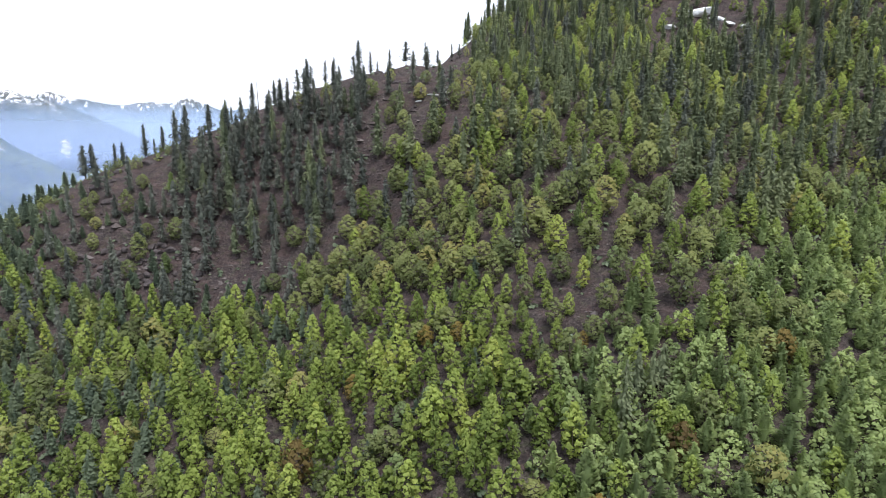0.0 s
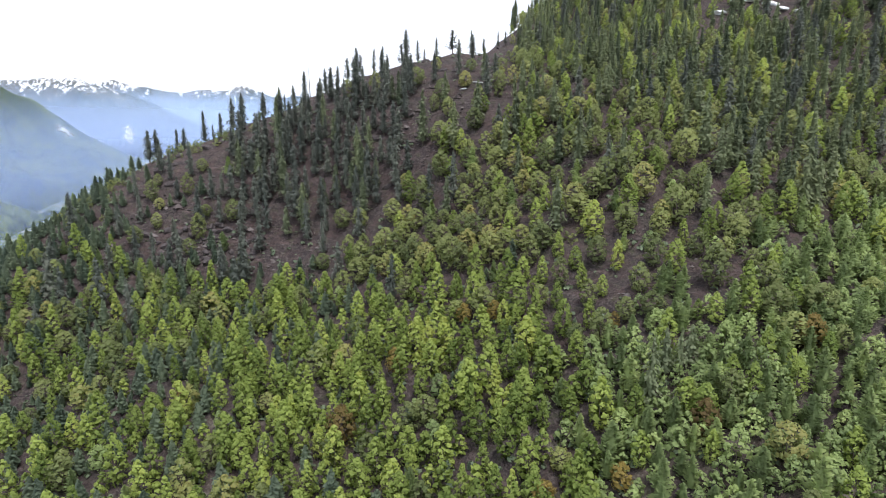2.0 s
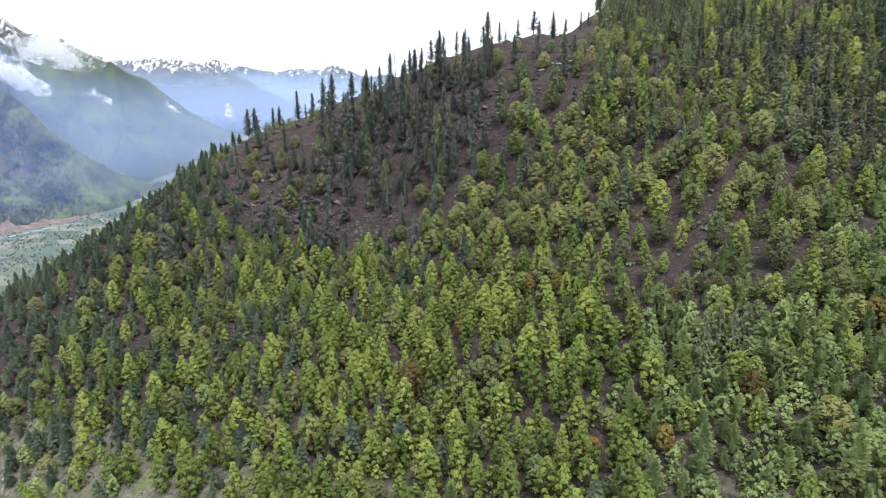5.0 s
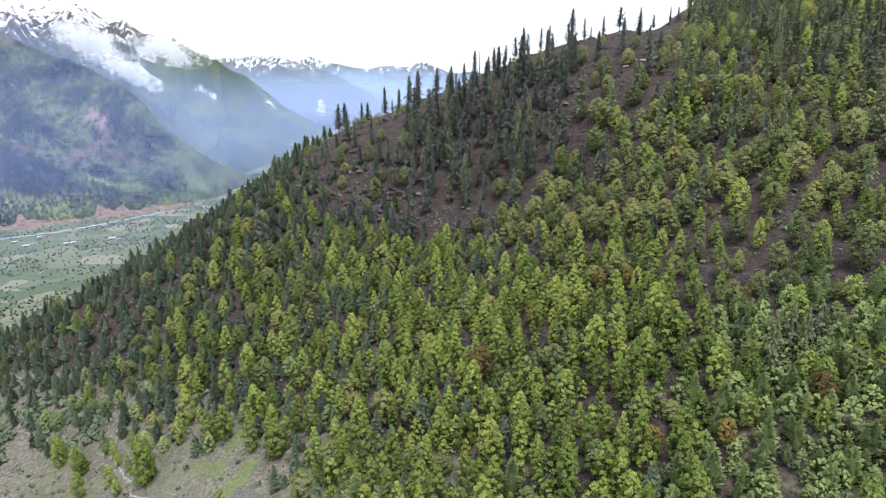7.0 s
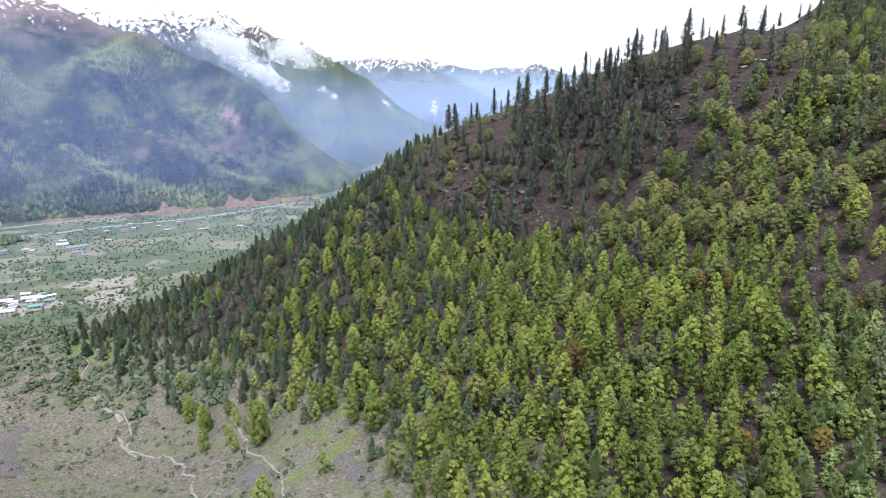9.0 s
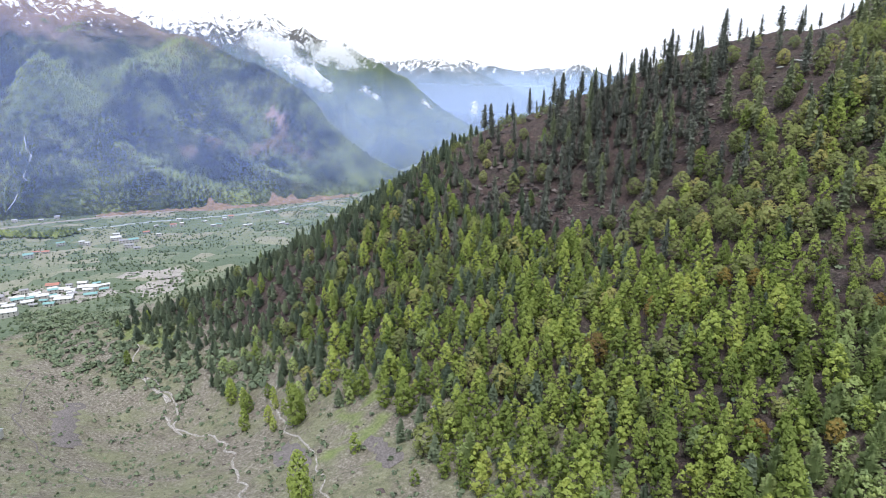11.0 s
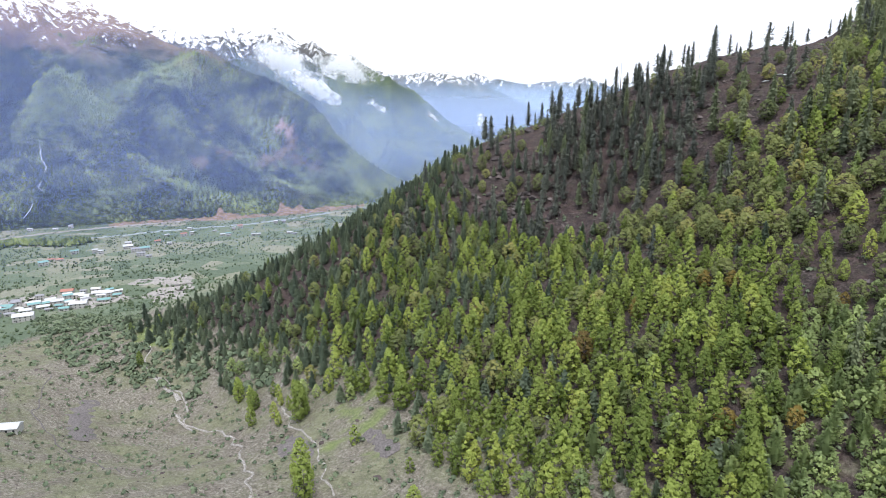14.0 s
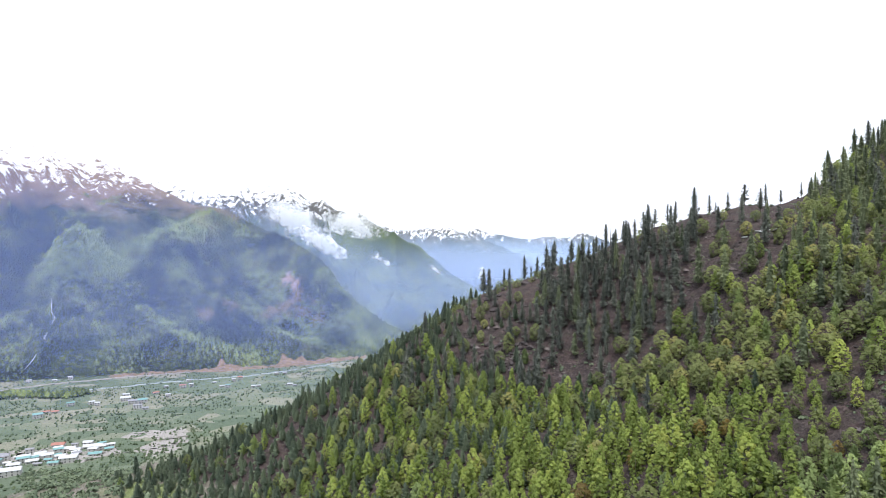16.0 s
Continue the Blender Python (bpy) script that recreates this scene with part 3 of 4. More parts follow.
def needle_crown(height, width, base, count, mat, rng, droop=0.35, ragged=0.3, full=0.75, length=1.0, tier=1.6):
    """Fine boughs round the stem in uneven tiers, shorter towards the tip, with gaps. droop: below zero they sweep up."""
    seed = rng.uniform(0, 50)

    def reach(t, a):
        gaps = np.array([noise.noise(Vector((math.cos(q) * 1.3 + seed, math.sin(q) * 1.3, u * height / 2.6))) for u, q in zip(t.ravel(), a.ravel())]).reshape(t.shape)
        return (width / 2 * (1 - t) ** full * np.minimum(1, 0.55 + t * 3) + 0.2) * (1 + ragged * gaps * 1.5), gaps

    t = rng.beta(1.0, 1.15, count)
    step = height - base
    level = np.floor(t * step / tier)
    in_tier = np.clip(t * step / tier - level, 0, 1) ** 1.7
    t = np.clip((level + in_tier) * tier / step, 0, 0.995)
    a = rng.uniform(0, 6.283, count)
    r, gaps = reach(t, a)
    keep = gaps > -0.75 + ragged * 0.55
    t, a, r, in_tier = t[keep], a[keep], r[keep], in_tier[keep]
    n = len(t)
    r = r * (1.05 - 0.3 * in_tier) * rng.uniform(0.72, 1.08, n)
    out = np.stack([np.cos(a), np.sin(a), -droop * rng.uniform(0.5, 1.4, n)], 1)
    side = np.stack([-np.sin(a), np.cos(a), rng.uniform(-0.35, 0.35, n)], 1)
    long = np.minimum(length * rng.uniform(0.7, 1.4, n), r + 0.1)[:, None]
    tip = np.stack([np.cos(a) * r, np.sin(a) * r, base + step * t - droop * 0.3 * r], 1)
    root = tip - out * long
    half = side * long * rng.uniform(0.28, 0.48, (n, 1))
    mid = root * 0.45 + tip * 0.55 + np.array([0, 0, 0.1]) * long
    v = np.stack([root, mid + half, tip, mid - half], 1).reshape(-1, 3)
    s = 4 * np.arange(n)[:, None]
    faces = np.concatenate([s + [0, 2, 1], s + [0, 3, 2]], 1).reshape(-1, 3).tolist()
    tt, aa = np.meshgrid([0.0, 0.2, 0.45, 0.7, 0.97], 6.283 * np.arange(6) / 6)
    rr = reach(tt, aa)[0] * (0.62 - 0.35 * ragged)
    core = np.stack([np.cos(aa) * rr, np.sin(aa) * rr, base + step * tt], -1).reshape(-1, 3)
    n0 = len(v)
    for i in range(6):
        for j in range(4):
            faces.append((n0 + 5 * i + j, n0 + 5 * ((i + 1) % 6) + j, n0 + 5 * ((i + 1) % 6) + j + 1, n0 + 5 * i + j + 1))
    rise = 0.8 - 0.5 * in_tier + rng.uniform(-0.2, 0.25, n)
    facing = np.stack([np.cos(a), np.sin(a), rise], 1)
    facing = np.repeat(facing, 4, 0)
    facing[2::4, 2] += 0.15
    round_core = np.stack([np.cos(aa), np.sin(aa), (0.4 if droop < 0 else -0.1) + 0 * aa], -1).reshape(-1, 3)
    # Recessed boughs darker, core darkest: shade inside the crown painted as leaf tone.
    tone = np.repeat(np.clip(0.5 + 0.7 * gaps[keep] + rng.uniform(-0.2, 0.2, n), 0, 1), 4)
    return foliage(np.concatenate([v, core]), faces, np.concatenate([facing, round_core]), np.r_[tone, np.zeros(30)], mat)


def tree(name, trunk, crown, label, group):
    t = tagged(new(name), label, "tree", group)
    for nm, me in (("trunk", trunk), ("crown", crown)):
        if me:
            new(nm, me).parent = t
    return t


rng = np.random.default_rng(7)
KINDS, TALL = {}, {}


def kind(key, name, label, group, sizes, trunk_part, radius, crown):
    KINDS[key] = [tree(name, trunk_mesh(s[0] * trunk_part, radius, rng), crown(*s) if crown else None, label, group) for s in sizes]
    TALL[key] = [s[0] for s in sizes]


kind("fresh", "broadleaf_tree", "young broadleaf tree with fresh yellow-green leaves on the slope", "fresh green broadleaf trees",
     ((18.5, 8.8, 0.45), (19.5, 8.6, 0.6), (16, 8.8, 0.3), (19, 9.2, 0.4), (17, 8.2, 0.55)), 0.7, 0.2, lambda h, w, p: clump_crown(h, w, 1.4, p, 36, 16, LEAF["fresh"], rng))
kind("slim", "slender_tree", "slender broadleaf tree with a pointed light-green crown", "slender broadleaf trees",
     ((19.5, 7.4, 0.75), (21, 7.8, 0.85), (17, 7.2, 0.65), (20, 8, 0.7)), 0.7, 0.2, lambda h, w, p: clump_crown(h, w, 1.4, p, 36, 15, LEAF["fresh"], rng, 0.26))
kind("olive", "spreading_tree", "rounded broadleaf tree with olive-green spring leaves", "olive broadleaf trees",
     ((13, 10, 0.05), (15, 10, 0.2), (12, 10.5, 0.0), (16, 9.5, 0.3), (14, 11, 0.1)), 0.75, 0.3, lambda h, w, p: clump_crown(h, w, 2.4, p, 34, 16, LEAF["olive"], rng, 0.4, 0.35, 0.72))
kind("copper", "copper_tree", "broadleaf tree with coppery orange-brown young leaves", "copper-leaved trees",
     ((12, 8, 0.3), (11, 9, 0.1)), 0.7, 0.22, lambda h, w, p: clump_crown(h, w, 2.0, p, 30, 16, LEAF_COPPER, rng, 0.35, 0.4))
kind("grey", "bushy_tree", "bushy grey-green tree on the lower slope", "grey-green bushy trees",
     ((11, 7.4, 0.4), (13, 7.4, 0.55), (10, 7.8, 0.25)), 0.7, 0.2, lambda h, w, p: clump_crown(h, w, 0.6, p, 30, 14, LEAF["grey"], rng, 0.3, 0.2))
kind("pine", "young_pine", "feathery grey-green young pine with upswept boughs", "young pines on the slope",
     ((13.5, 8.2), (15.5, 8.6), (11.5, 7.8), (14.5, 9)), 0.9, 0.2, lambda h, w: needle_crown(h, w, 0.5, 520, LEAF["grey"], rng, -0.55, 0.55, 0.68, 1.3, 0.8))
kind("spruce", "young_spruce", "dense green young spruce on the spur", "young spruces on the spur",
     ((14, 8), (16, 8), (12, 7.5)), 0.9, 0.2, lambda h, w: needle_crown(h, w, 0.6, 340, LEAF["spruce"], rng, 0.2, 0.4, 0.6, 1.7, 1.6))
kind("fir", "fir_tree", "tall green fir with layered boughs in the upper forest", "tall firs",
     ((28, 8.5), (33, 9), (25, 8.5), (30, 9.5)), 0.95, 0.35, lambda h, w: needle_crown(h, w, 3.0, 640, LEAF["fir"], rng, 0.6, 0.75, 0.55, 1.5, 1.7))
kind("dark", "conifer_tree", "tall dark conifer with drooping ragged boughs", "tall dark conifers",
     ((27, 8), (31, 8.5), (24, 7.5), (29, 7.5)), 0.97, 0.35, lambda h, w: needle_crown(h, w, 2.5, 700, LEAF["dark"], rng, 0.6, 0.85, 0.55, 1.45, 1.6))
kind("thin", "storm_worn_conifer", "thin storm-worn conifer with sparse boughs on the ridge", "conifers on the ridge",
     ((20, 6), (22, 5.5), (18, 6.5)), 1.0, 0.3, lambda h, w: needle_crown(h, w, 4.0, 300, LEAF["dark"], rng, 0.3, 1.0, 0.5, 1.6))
kind("snag", "dead_tree", "bare grey dead conifer trunk", "dead trunks", ((18,), (15,)), 1.0, 0.3, None)

PLANTED = []


def plant(key, x, y, tall=None, lean=0.0):
    i = rng.integers(len(KINDS[key]))
    k = tall / TALL[key][i] if tall else rng.uniform(0.68, 1.18)
    w = k * rng.uniform(0.88, 1.12) if k < 1.2 else k ** 0.6
    m = pose(x, y, float(land(x, y)) - 0.2, lean, 0, rng.uniform(0, 360)) @ Matrix.Diagonal((w, w, k, 1))
    copy_thing(KINDS[key][i], m).matrix_basis = m
    PLANTED.append((x, y))


def spots(count, zone, gap):
    """Free places for trees in a zone of the plan."""
    tries = rng.uniform((-490, 80), (420, 720), (150000, 2))
    tries = tries[tries[:, 0] < 0.74 * tries[:, 1] + 22]
    near = tries + rng.normal(size=tries.shape) * 9
    tries = tries[rng.random(len(tries)) < zone(near[:, 0], near[:, 1])]
    tries = tries[(MEADOW(tries[:, 0], tries[:, 1]) < 0.5) & (SNOW_GAP(tries[:, 0], tries[:, 1]) < rng.uniform(0.3, 1.15, len(tries)))]
    taken = np.zeros((9000, 2)) + 1e6
    taken[: len(PLANTED)] = PLANTED
    for x, y in tries:
        k = len(PLANTED)
        if ((taken[:k] - (x, y)) ** 2).sum(1).min() > (gap * rng.uniform(0.75, 1.3)) ** 2:
            taken[k] = x, y
            PLANTED.append((x, y))
            yield x, y
            count -= 1
            if count < 1:
                return


def scatter(count, zone, gap, mix):
    """Plants single trees at random in a zone. mix: the kinds and their shares."""
    keys, share = list(mix), np.array(list(mix.values()), float)
    for x, y in spots(count, zone, gap):
        plant(keys[rng.choice(len(keys), p=share / share.sum())], x, y)
        PLANTED.pop()


def thicket(name, label, count, zone, gap, crown, mats, sizes):
    """The rest of the woods: trees past counting, joined in one mesh."""
    protos = []
    for _ in range(3):
        me = crown()
        co = np.zeros(len(me.vertices) * 3)
        me.vertices.foreach_get("co", co)
        first = {}
        for lp, no in zip(me.loops, me.corner_normals):
            first[lp.vertex_index] = tuple(no.vector)
        nor = np.array([first.get(i, (0, 0, 1)) for i in range(len(me.vertices))])
        tone = np.zeros(len(me.vertices))
        me.attributes["bough"].data.foreach_get("value", tone)
        protos.append((co.reshape(-1, 3), [tuple(p.vertices) for p in me.polygons], nor, tone))
        bpy.data.meshes.remove(me)
    v, f, u, tones, tint, s = [], [], [], [], [], 0
    for x, y in spots(count, zone, gap):
        co, faces, nor, tone = protos[rng.integers(3)]
        tones.append(tone)
        tint.append(np.full(len(tone), rng.random()))
        a, k = rng.uniform(0, 6.283), rng.uniform(*sizes)
        c, q = math.cos(a) * k, math.sin(a) * k
        z = float(land(x, y)) - 0.3
        v.append(np.stack([x + co[:, 0] * c - co[:, 1] * q, y + co[:, 0] * q + co[:, 1] * c, z + co[:, 2] * k * rng.uniform(0.9, 1.1)], 1))
        u.append(np.stack([(nor[:, 0] * c - nor[:, 1] * q) / k, (nor[:, 0] * q + nor[:, 1] * c) / k, nor[:, 2]], 1))
        f += [tuple(i + s for i in p) for p in faces]
        s += len(co)
    me = mesh_of(name, np.concatenate(v).tolist(), f, mats, True)
    me.normals_split_custom_set_from_vertices(np.concatenate(u).tolist())
    for key, values in (("bough", tones), ("tint", tint)):
        me.attributes.new(key, "FLOAT", "POINT").data.foreach_set("value", np.concatenate(values).astype(np.float32))
    return tagged(new(name, me), label, "trees", kind="stuff")


def clearing(x, y, size, seed, cut):
    """1 in the woods, 0 in their gaps."""
    return (waves(x, y, size, seed) > cut).astype(float)


# single trees that stand out: place and height
for x, y, h in [(-245, 499, 26), (-239, 500, 25), (-224, 505, 19), (-219, 507, 19), (-201, 505, 26), (-195, 508, 12), (-189, 510, 20), (-179, 510, 27), (-171, 511, 27), (-158, 514, 9),
                (-154, 514, 22), (-143, 515, 17), (-137, 516, 14), (-129, 514, 19), (-120, 516, 25), (-103, 516, 20), (-99, 518, 17)]:
    plant("dark", x, y, h)
for x, y, h in [(-93, 518, 18), (-85, 518, 21), (-80, 520, 18), (-75, 519, 18), (-64, 520, 21), (-57, 521, 21), (-41, 523, 18), (-28, 524, 20), (-23, 525, 13),
                (-13, 527, 18), (0, 531, 20), (16, 541, 21), (27, 558, 14), (42, 600, 16), (49, 600, 13)]:
    plant("thin", x, y, h, rng.uniform(-3, 3))
for x, y, h in [(-116, 517, 25), (-92, 512, 14), (-50, 515, 12), (-65, 338, 20), (-160, 319, 20), (40, 420, 16), (148, 305, 18), (21, 515, 9)]:
    plant("snag", x, y, h)
for x, y, h in [(70, 233, 11), (87, 256, 16), (78, 244, 14), (105, 284, 20), (80, 278, 15), (109, 245, 19), (127, 273, 14), (134, 273, 19), (124, 224, 15), (141, 223, 15), (-52, 339, 18),
                (-37, 338, 16), (-21, 322, 16), (-13, 311, 17), (-1, 302, 17), (5, 293, 15), (19, 292, 17), (37, 278, 16), (-16, 360, 18), (7, 341, 16), (-35, 363, 15),
                (92, 296, 19), (88, 309, 20), (77, 310, 18), (71, 306, 16), (46, 324, 13), (51, 341, 17), (120, 320, 19), (120, 299, 18)]:
    plant("olive", x, y, h)
for x, y, h in [(41, 266, 13), (57, 258, 12), (64, 249, 10), (56, 236, 13), (118, 235, 15), (137, 252, 12), (166, 278, 13), (102, 225, 13), (96, 227, 9), (26, 329, 19), (29, 303, 16),
                (14, 273, 13), (97, 196, 11), (48, 219, 14), (80, 190, 14), (60, 173, 13), (81, 170, 12), (117, 196, 11), (112, 149, 16), (121, 165, 14), (134, 249, 10),
                (-174, 229, 24), (28, 252, 22), (-150, 347, 18), (-182, 336, 16), (-228, 370, 20)]:
    plant("fresh", x, y, h)
# trees standing on the fan
for x, y, h in [(-198, 172, 27), (-202, 177, 22), (-140, 114, 25), (-131, 106, 22), (-242, 173, 15), (-281, 197, 19), (-286, 201, 16), (-405, 203, 13), (-410, 206, 10), (-262, 192, 14), (-268, 196, 15), (-256, 190, 13), (-249, 200, 11), (-221, 186, 10), (-226, 178, 12), (-215, 171, 9), (-198, 178, 11), (-232, 190, 8), (-251, 182, 9), (-240, 196, 12), (-230, 200, 10)]:
    plant("fresh", x, y, h)
for x, y, h in [(51, 294, 28), (119, 286, 23), (167, 290, 30), (172, 289, 30), (161, 292, 27), (69, 194, 27), (77, 205, 19), (82, 204, 19), (87, 208, 17), (148, 302, 28), (135, 313, 27)]:
    plant("fir", x, y, h)
for x, y, h in [(-125, 353, 32), (-30, 300, 25), (-49, 300, 21), (-65, 340, 25), (-47, 382, 26), (-121, 394, 27), (-140, 361, 29), (-13, 359, 27), (1, 350, 29), (80, 318, 26), (-74, 394, 24),
                (-109, 405, 25), (-56, 364, 25), (-128, 349, 24)]:
    plant("dark", x, y, h)
for x, y, h in [(-43, 219, 17), (-24, 246, 13), (6, 259, 10), (19, 254, 10), (82, 179, 15), (131, 210, 13), (65, 231, 8), (30, 171, 9), (-127, 262, 8), (53, 167, 10)]:
    plant("copper", x, y, h)

# the woods, zone by zone
UPPER = lambda x, y: UPPER_FOREST(x, y) * (1 - HUMP(x, y))
scatter(240, lambda x, y: FRESH_BELT(x, y) * (x < rng.uniform(-150, -50, x.shape)) * clearing(x, y, 45, 21, -1.3), 6.6, {"fresh": 14, "slim": 8, "spruce": 50, "pine": 6, "olive": 22})
scatter(300, lambda x, y: FRESH_BELT(x, y) * (x > rng.uniform(-280, -80, x.shape)) * clearing(x, y, 45, 21, -0.85), 7.3, {"fresh": 40, "slim": 38, "pine": 6, "spruce": 5, "grey": 4, "olive": 7})
scatter(200, PINE_SLOPE, 5.9, {"pine": 40, "grey": 38, "fresh": 10, "slim": 4, "olive": 8})
scatter(78, lambda x, y: OPEN_SLOPE(x, y) * clearing(x, y, 40, 23, -0.35), 8.4, {"olive": 44, "fresh": 30, "grey": 6, "pine": 8})
scatter(105, MIXED_BELT, 6.8, {"olive": 52, "slim": 12, "fir": 22, "dark": 14})
scatter(26, OLIVE_BAND, 7.5, {"olive": 1})
scatter(112, lambda x, y: DARK_RIDGE(x, y) * clearing(x, y, 34, 22, -0.7), 6.2, {"dark": 82, "fir": 16, "olive": 2})
scatter(36, lambda x, y: np.maximum(RIDGE_END(x, y), 0.25 * RUBBLE(x, y)), 9, {"dark": 34, "spruce": 22, "pine": 14, "olive": 30})
scatter(12, lambda x, y: BROWN_SLOPE(x, y), 12, {"dark": 40, "fir": 20, "olive": 40})
scatter(95, MID_LEFT, 6.6, {"spruce": 34, "slim": 14, "olive": 20, "pine": 14, "dark": 18})
scatter(10, lambda x, y: HUMP(x, y) * (y < 490), 13, {"olive": 70, "thin": 30})
scatter(420, UPPER, 6.6, {"fir": 50, "dark": 14, "olive": 12, "slim": 12, "fresh": 12})
scatter(225, SPUR, 6.4, {"spruce": 84, "pine": 7, "slim": 3, "olive": 6})
scatter(40, lambda x, y: FOOT(x, y) * (x < -150), 6, {"grey": 40, "spruce": 52, "slim": 8})
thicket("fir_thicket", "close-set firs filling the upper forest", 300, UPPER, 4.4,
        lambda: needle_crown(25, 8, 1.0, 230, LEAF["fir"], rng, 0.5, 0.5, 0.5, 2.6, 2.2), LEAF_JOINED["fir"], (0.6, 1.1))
thicket("green_thicket", "green broadleaf trees filling the upper forest", 520, UPPER, 4.4,
        lambda: clump_crown(13, 9, 1.0, 0.2, 18, 12, LEAF["olive"], rng, 0.35, 0.3), LEAF_JOINED["olive"], (0.6, 1.1))
thicket("bright_thicket", "bright green young trees among the firs of the upper forest", 200, lambda x, y: UPPER(x, y) * ((x > 60) | (y < 430)), 4.4,
        lambda: clump_crown(14, 8.5, 1.0, 0.25, 18, 12, LEAF["fresh"], rng), LEAF_JOINED["fresh"], (0.7, 1.1))
thicket("olive_thicket", "low olive-green bushes on the open slope", 150, lambda x, y: np.maximum(0.4 * OPEN_SLOPE(x, y), MIXED_BELT(x, y)), 4.0,
        lambda: clump_crown(6, 7, 0.2, 0.1, 9, 16, LEAF["olive"], rng, 0.35, 0.3), LEAF_JOINED["olive"], (0.4, 1.1))
thicket("light_thicket", "light green young trees between the broadleaf trees", 170, lambda x, y: FRESH_BELT(x, y) * (x > rng.uniform(-190, -90, x.shape)), 4.8,
        lambda: clump_crown(13.5, 8, 0.5, 0.45, 18, 13, LEAF["fresh"], rng), LEAF_JOINED["fresh"], (0.6, 1.1))
thicket("pine_thicket", "close-set grey-green young pines on the lower slope", 200, PINE_SLOPE, 3.6, lambda: needle_crown(10.5, 7.2, 0.2, 250, LEAF["grey"], rng, -0.55, 0.5, 0.68, 1.5, 0.8), LEAF_JOINED["grey"], (0.6, 1.2))
thicket("bush_thicket", "dense grey-green bushes on the lower slope", 260, PINE_SLOPE, 3.4, lambda: clump_crown(8.5, 7, 0.2, 0.35, 16, 12, LEAF["grey"], rng), LEAF_JOINED["grey"], (0.6, 1.2))
thicket("sapling_thicket", "young grey-green saplings between the broadleaf trees", 300, lambda x, y: FRESH_BELT(x, y), 3.4, lambda: needle_crown(7.5, 5.5, 0.2, 140, LEAF["grey"], rng, -0.4, 0.4, 0.72, 1.4, 0.9), LEAF_JOINED["spruce"], (0.5, 1.1))
thicket("ridge_thicket", "low green bushes along the bare ridge", 90, RIDGE_EDGE, 4.5, lambda: clump_crown(6, 5.5, 0.2, 0.3, 10, 14, LEAF["olive"], rng, 0.35, 0.3), LEAF_JOINED["olive"], (0.4, 1.2))
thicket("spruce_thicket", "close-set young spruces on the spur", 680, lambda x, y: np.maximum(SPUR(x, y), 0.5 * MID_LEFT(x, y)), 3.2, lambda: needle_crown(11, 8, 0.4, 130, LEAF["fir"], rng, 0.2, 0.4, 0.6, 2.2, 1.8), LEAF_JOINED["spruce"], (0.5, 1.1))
for key in KINDS:
    for proto in KINDS[key]:
        for o in (*proto.children, proto):
            bpy.data.objects.remove(o)

# ---- undergrowth, stones ----
p = rng.uniform((-480, 80), (330, 560), (12000, 2))
zone = np.clip(FRESH_BELT(p[:, 0], p[:, 1]) * 0.35 + PINE_SLOPE(p[:, 0], p[:, 1]) * 0.4 + SPUR(p[:, 0], p[:, 1]) * 0.5 + FOOT(p[:, 0], p[:, 1]) * 0.9 + 0.12 + 0.2 * OPEN_SLOPE(p[:, 0], p[:, 1]) + 0.35 * BARE_LEDGES(p[:, 0], p[:, 1]) + 0.25 * RUBBLE(p[:, 0], p[:, 1]) + 0.3 * RIDGE_EDGE(p[:, 0], p[:, 1]), 0, 1) * (1 - 0.9 * MEADOW(p[:, 0], p[:, 1]))
p = p[rng.random(len(p)) < zone]
r = rng.uniform(0.5, 1.7, len(p))
shrubs = new("shrubs", tufts("shrubs", np.c_[p, land(p[:, 0], p[:, 1]) + 0.2 * r], np.c_[r, r, r * 0.8], 14, LEAF_SHRUB, rng))
tagged(shrubs, "low green shrubs scattered over slope and fan", "shrubs", kind="stuff")
p = rng.uniform((-640, 40), (-60, 360), (20000, 2))
p = p[rng.random(len(p)) < 0.1 + 0.22 * clearing(p[:, 0], p[:, 1], 50, 31, 0.35) + 0.6 * SCRUB(p[:, 0], p[:, 1]) * (1 - FIELD(p[:, 0], p[:, 1])) * clearing(p[:, 0], p[:, 1], 22, 32, 0.1)]
p = p[MEADOW(p[:, 0], p[:, 1]) < 0.5]
p = p[land(p[:, 0], p[:, 1]) - fan(p[:, 0], p[:, 1]) < 8]
r = 0.3 + 1.1 * rng.random(len(p)) ** 2 + SCRUB(p[:, 0], p[:, 1]) * rng.uniform(0.3, 2.0, len(p))
scrub = new("scrub", tufts("scrub", np.c_[p, land(p[:, 0], p[:, 1]) + 0.3 * r], np.c_[r, r, r * 1.1], 14, LEAF_SHRUB, rng))
tagged(scrub, "dark green scrub bushes on the grassy fan", "scrub", kind="stuff")
ROCK, n, l, b = material("rock")
geo = n.new("ShaderNodeNewGeometry")
l.new(ramp(n, l, maths(n, l, "ADD", maths(n, l, "MULTIPLY", geo.outputs["Random Per Island"], 0.6), maths(n, l, "MULTIPLY", noise_of(n, l, geo.outputs["Position"], 1.5), 0.5)),
           [(0.2, (0.04, 0.033, 0.034)), (0.6, (0.1, 0.08, 0.078)), (0.9, (0.19, 0.165, 0.16))]), b.inputs["Base Color"])
p = rng.uniform((-520, 40), (220, 540), (32000, 2))
rough = np.maximum(np.maximum(RUBBLE(p[:, 0], p[:, 1]), BARE_LEDGES(p[:, 0], p[:, 1])), np.maximum(BROWN_SLOPE(p[:, 0], p[:, 1]), RIDGE_END(p[:, 0], p[:, 1])))
zone = rough * 0.85 + OPEN_SLOPE(p[:, 0], p[:, 1]) * 0.2 + 0.1
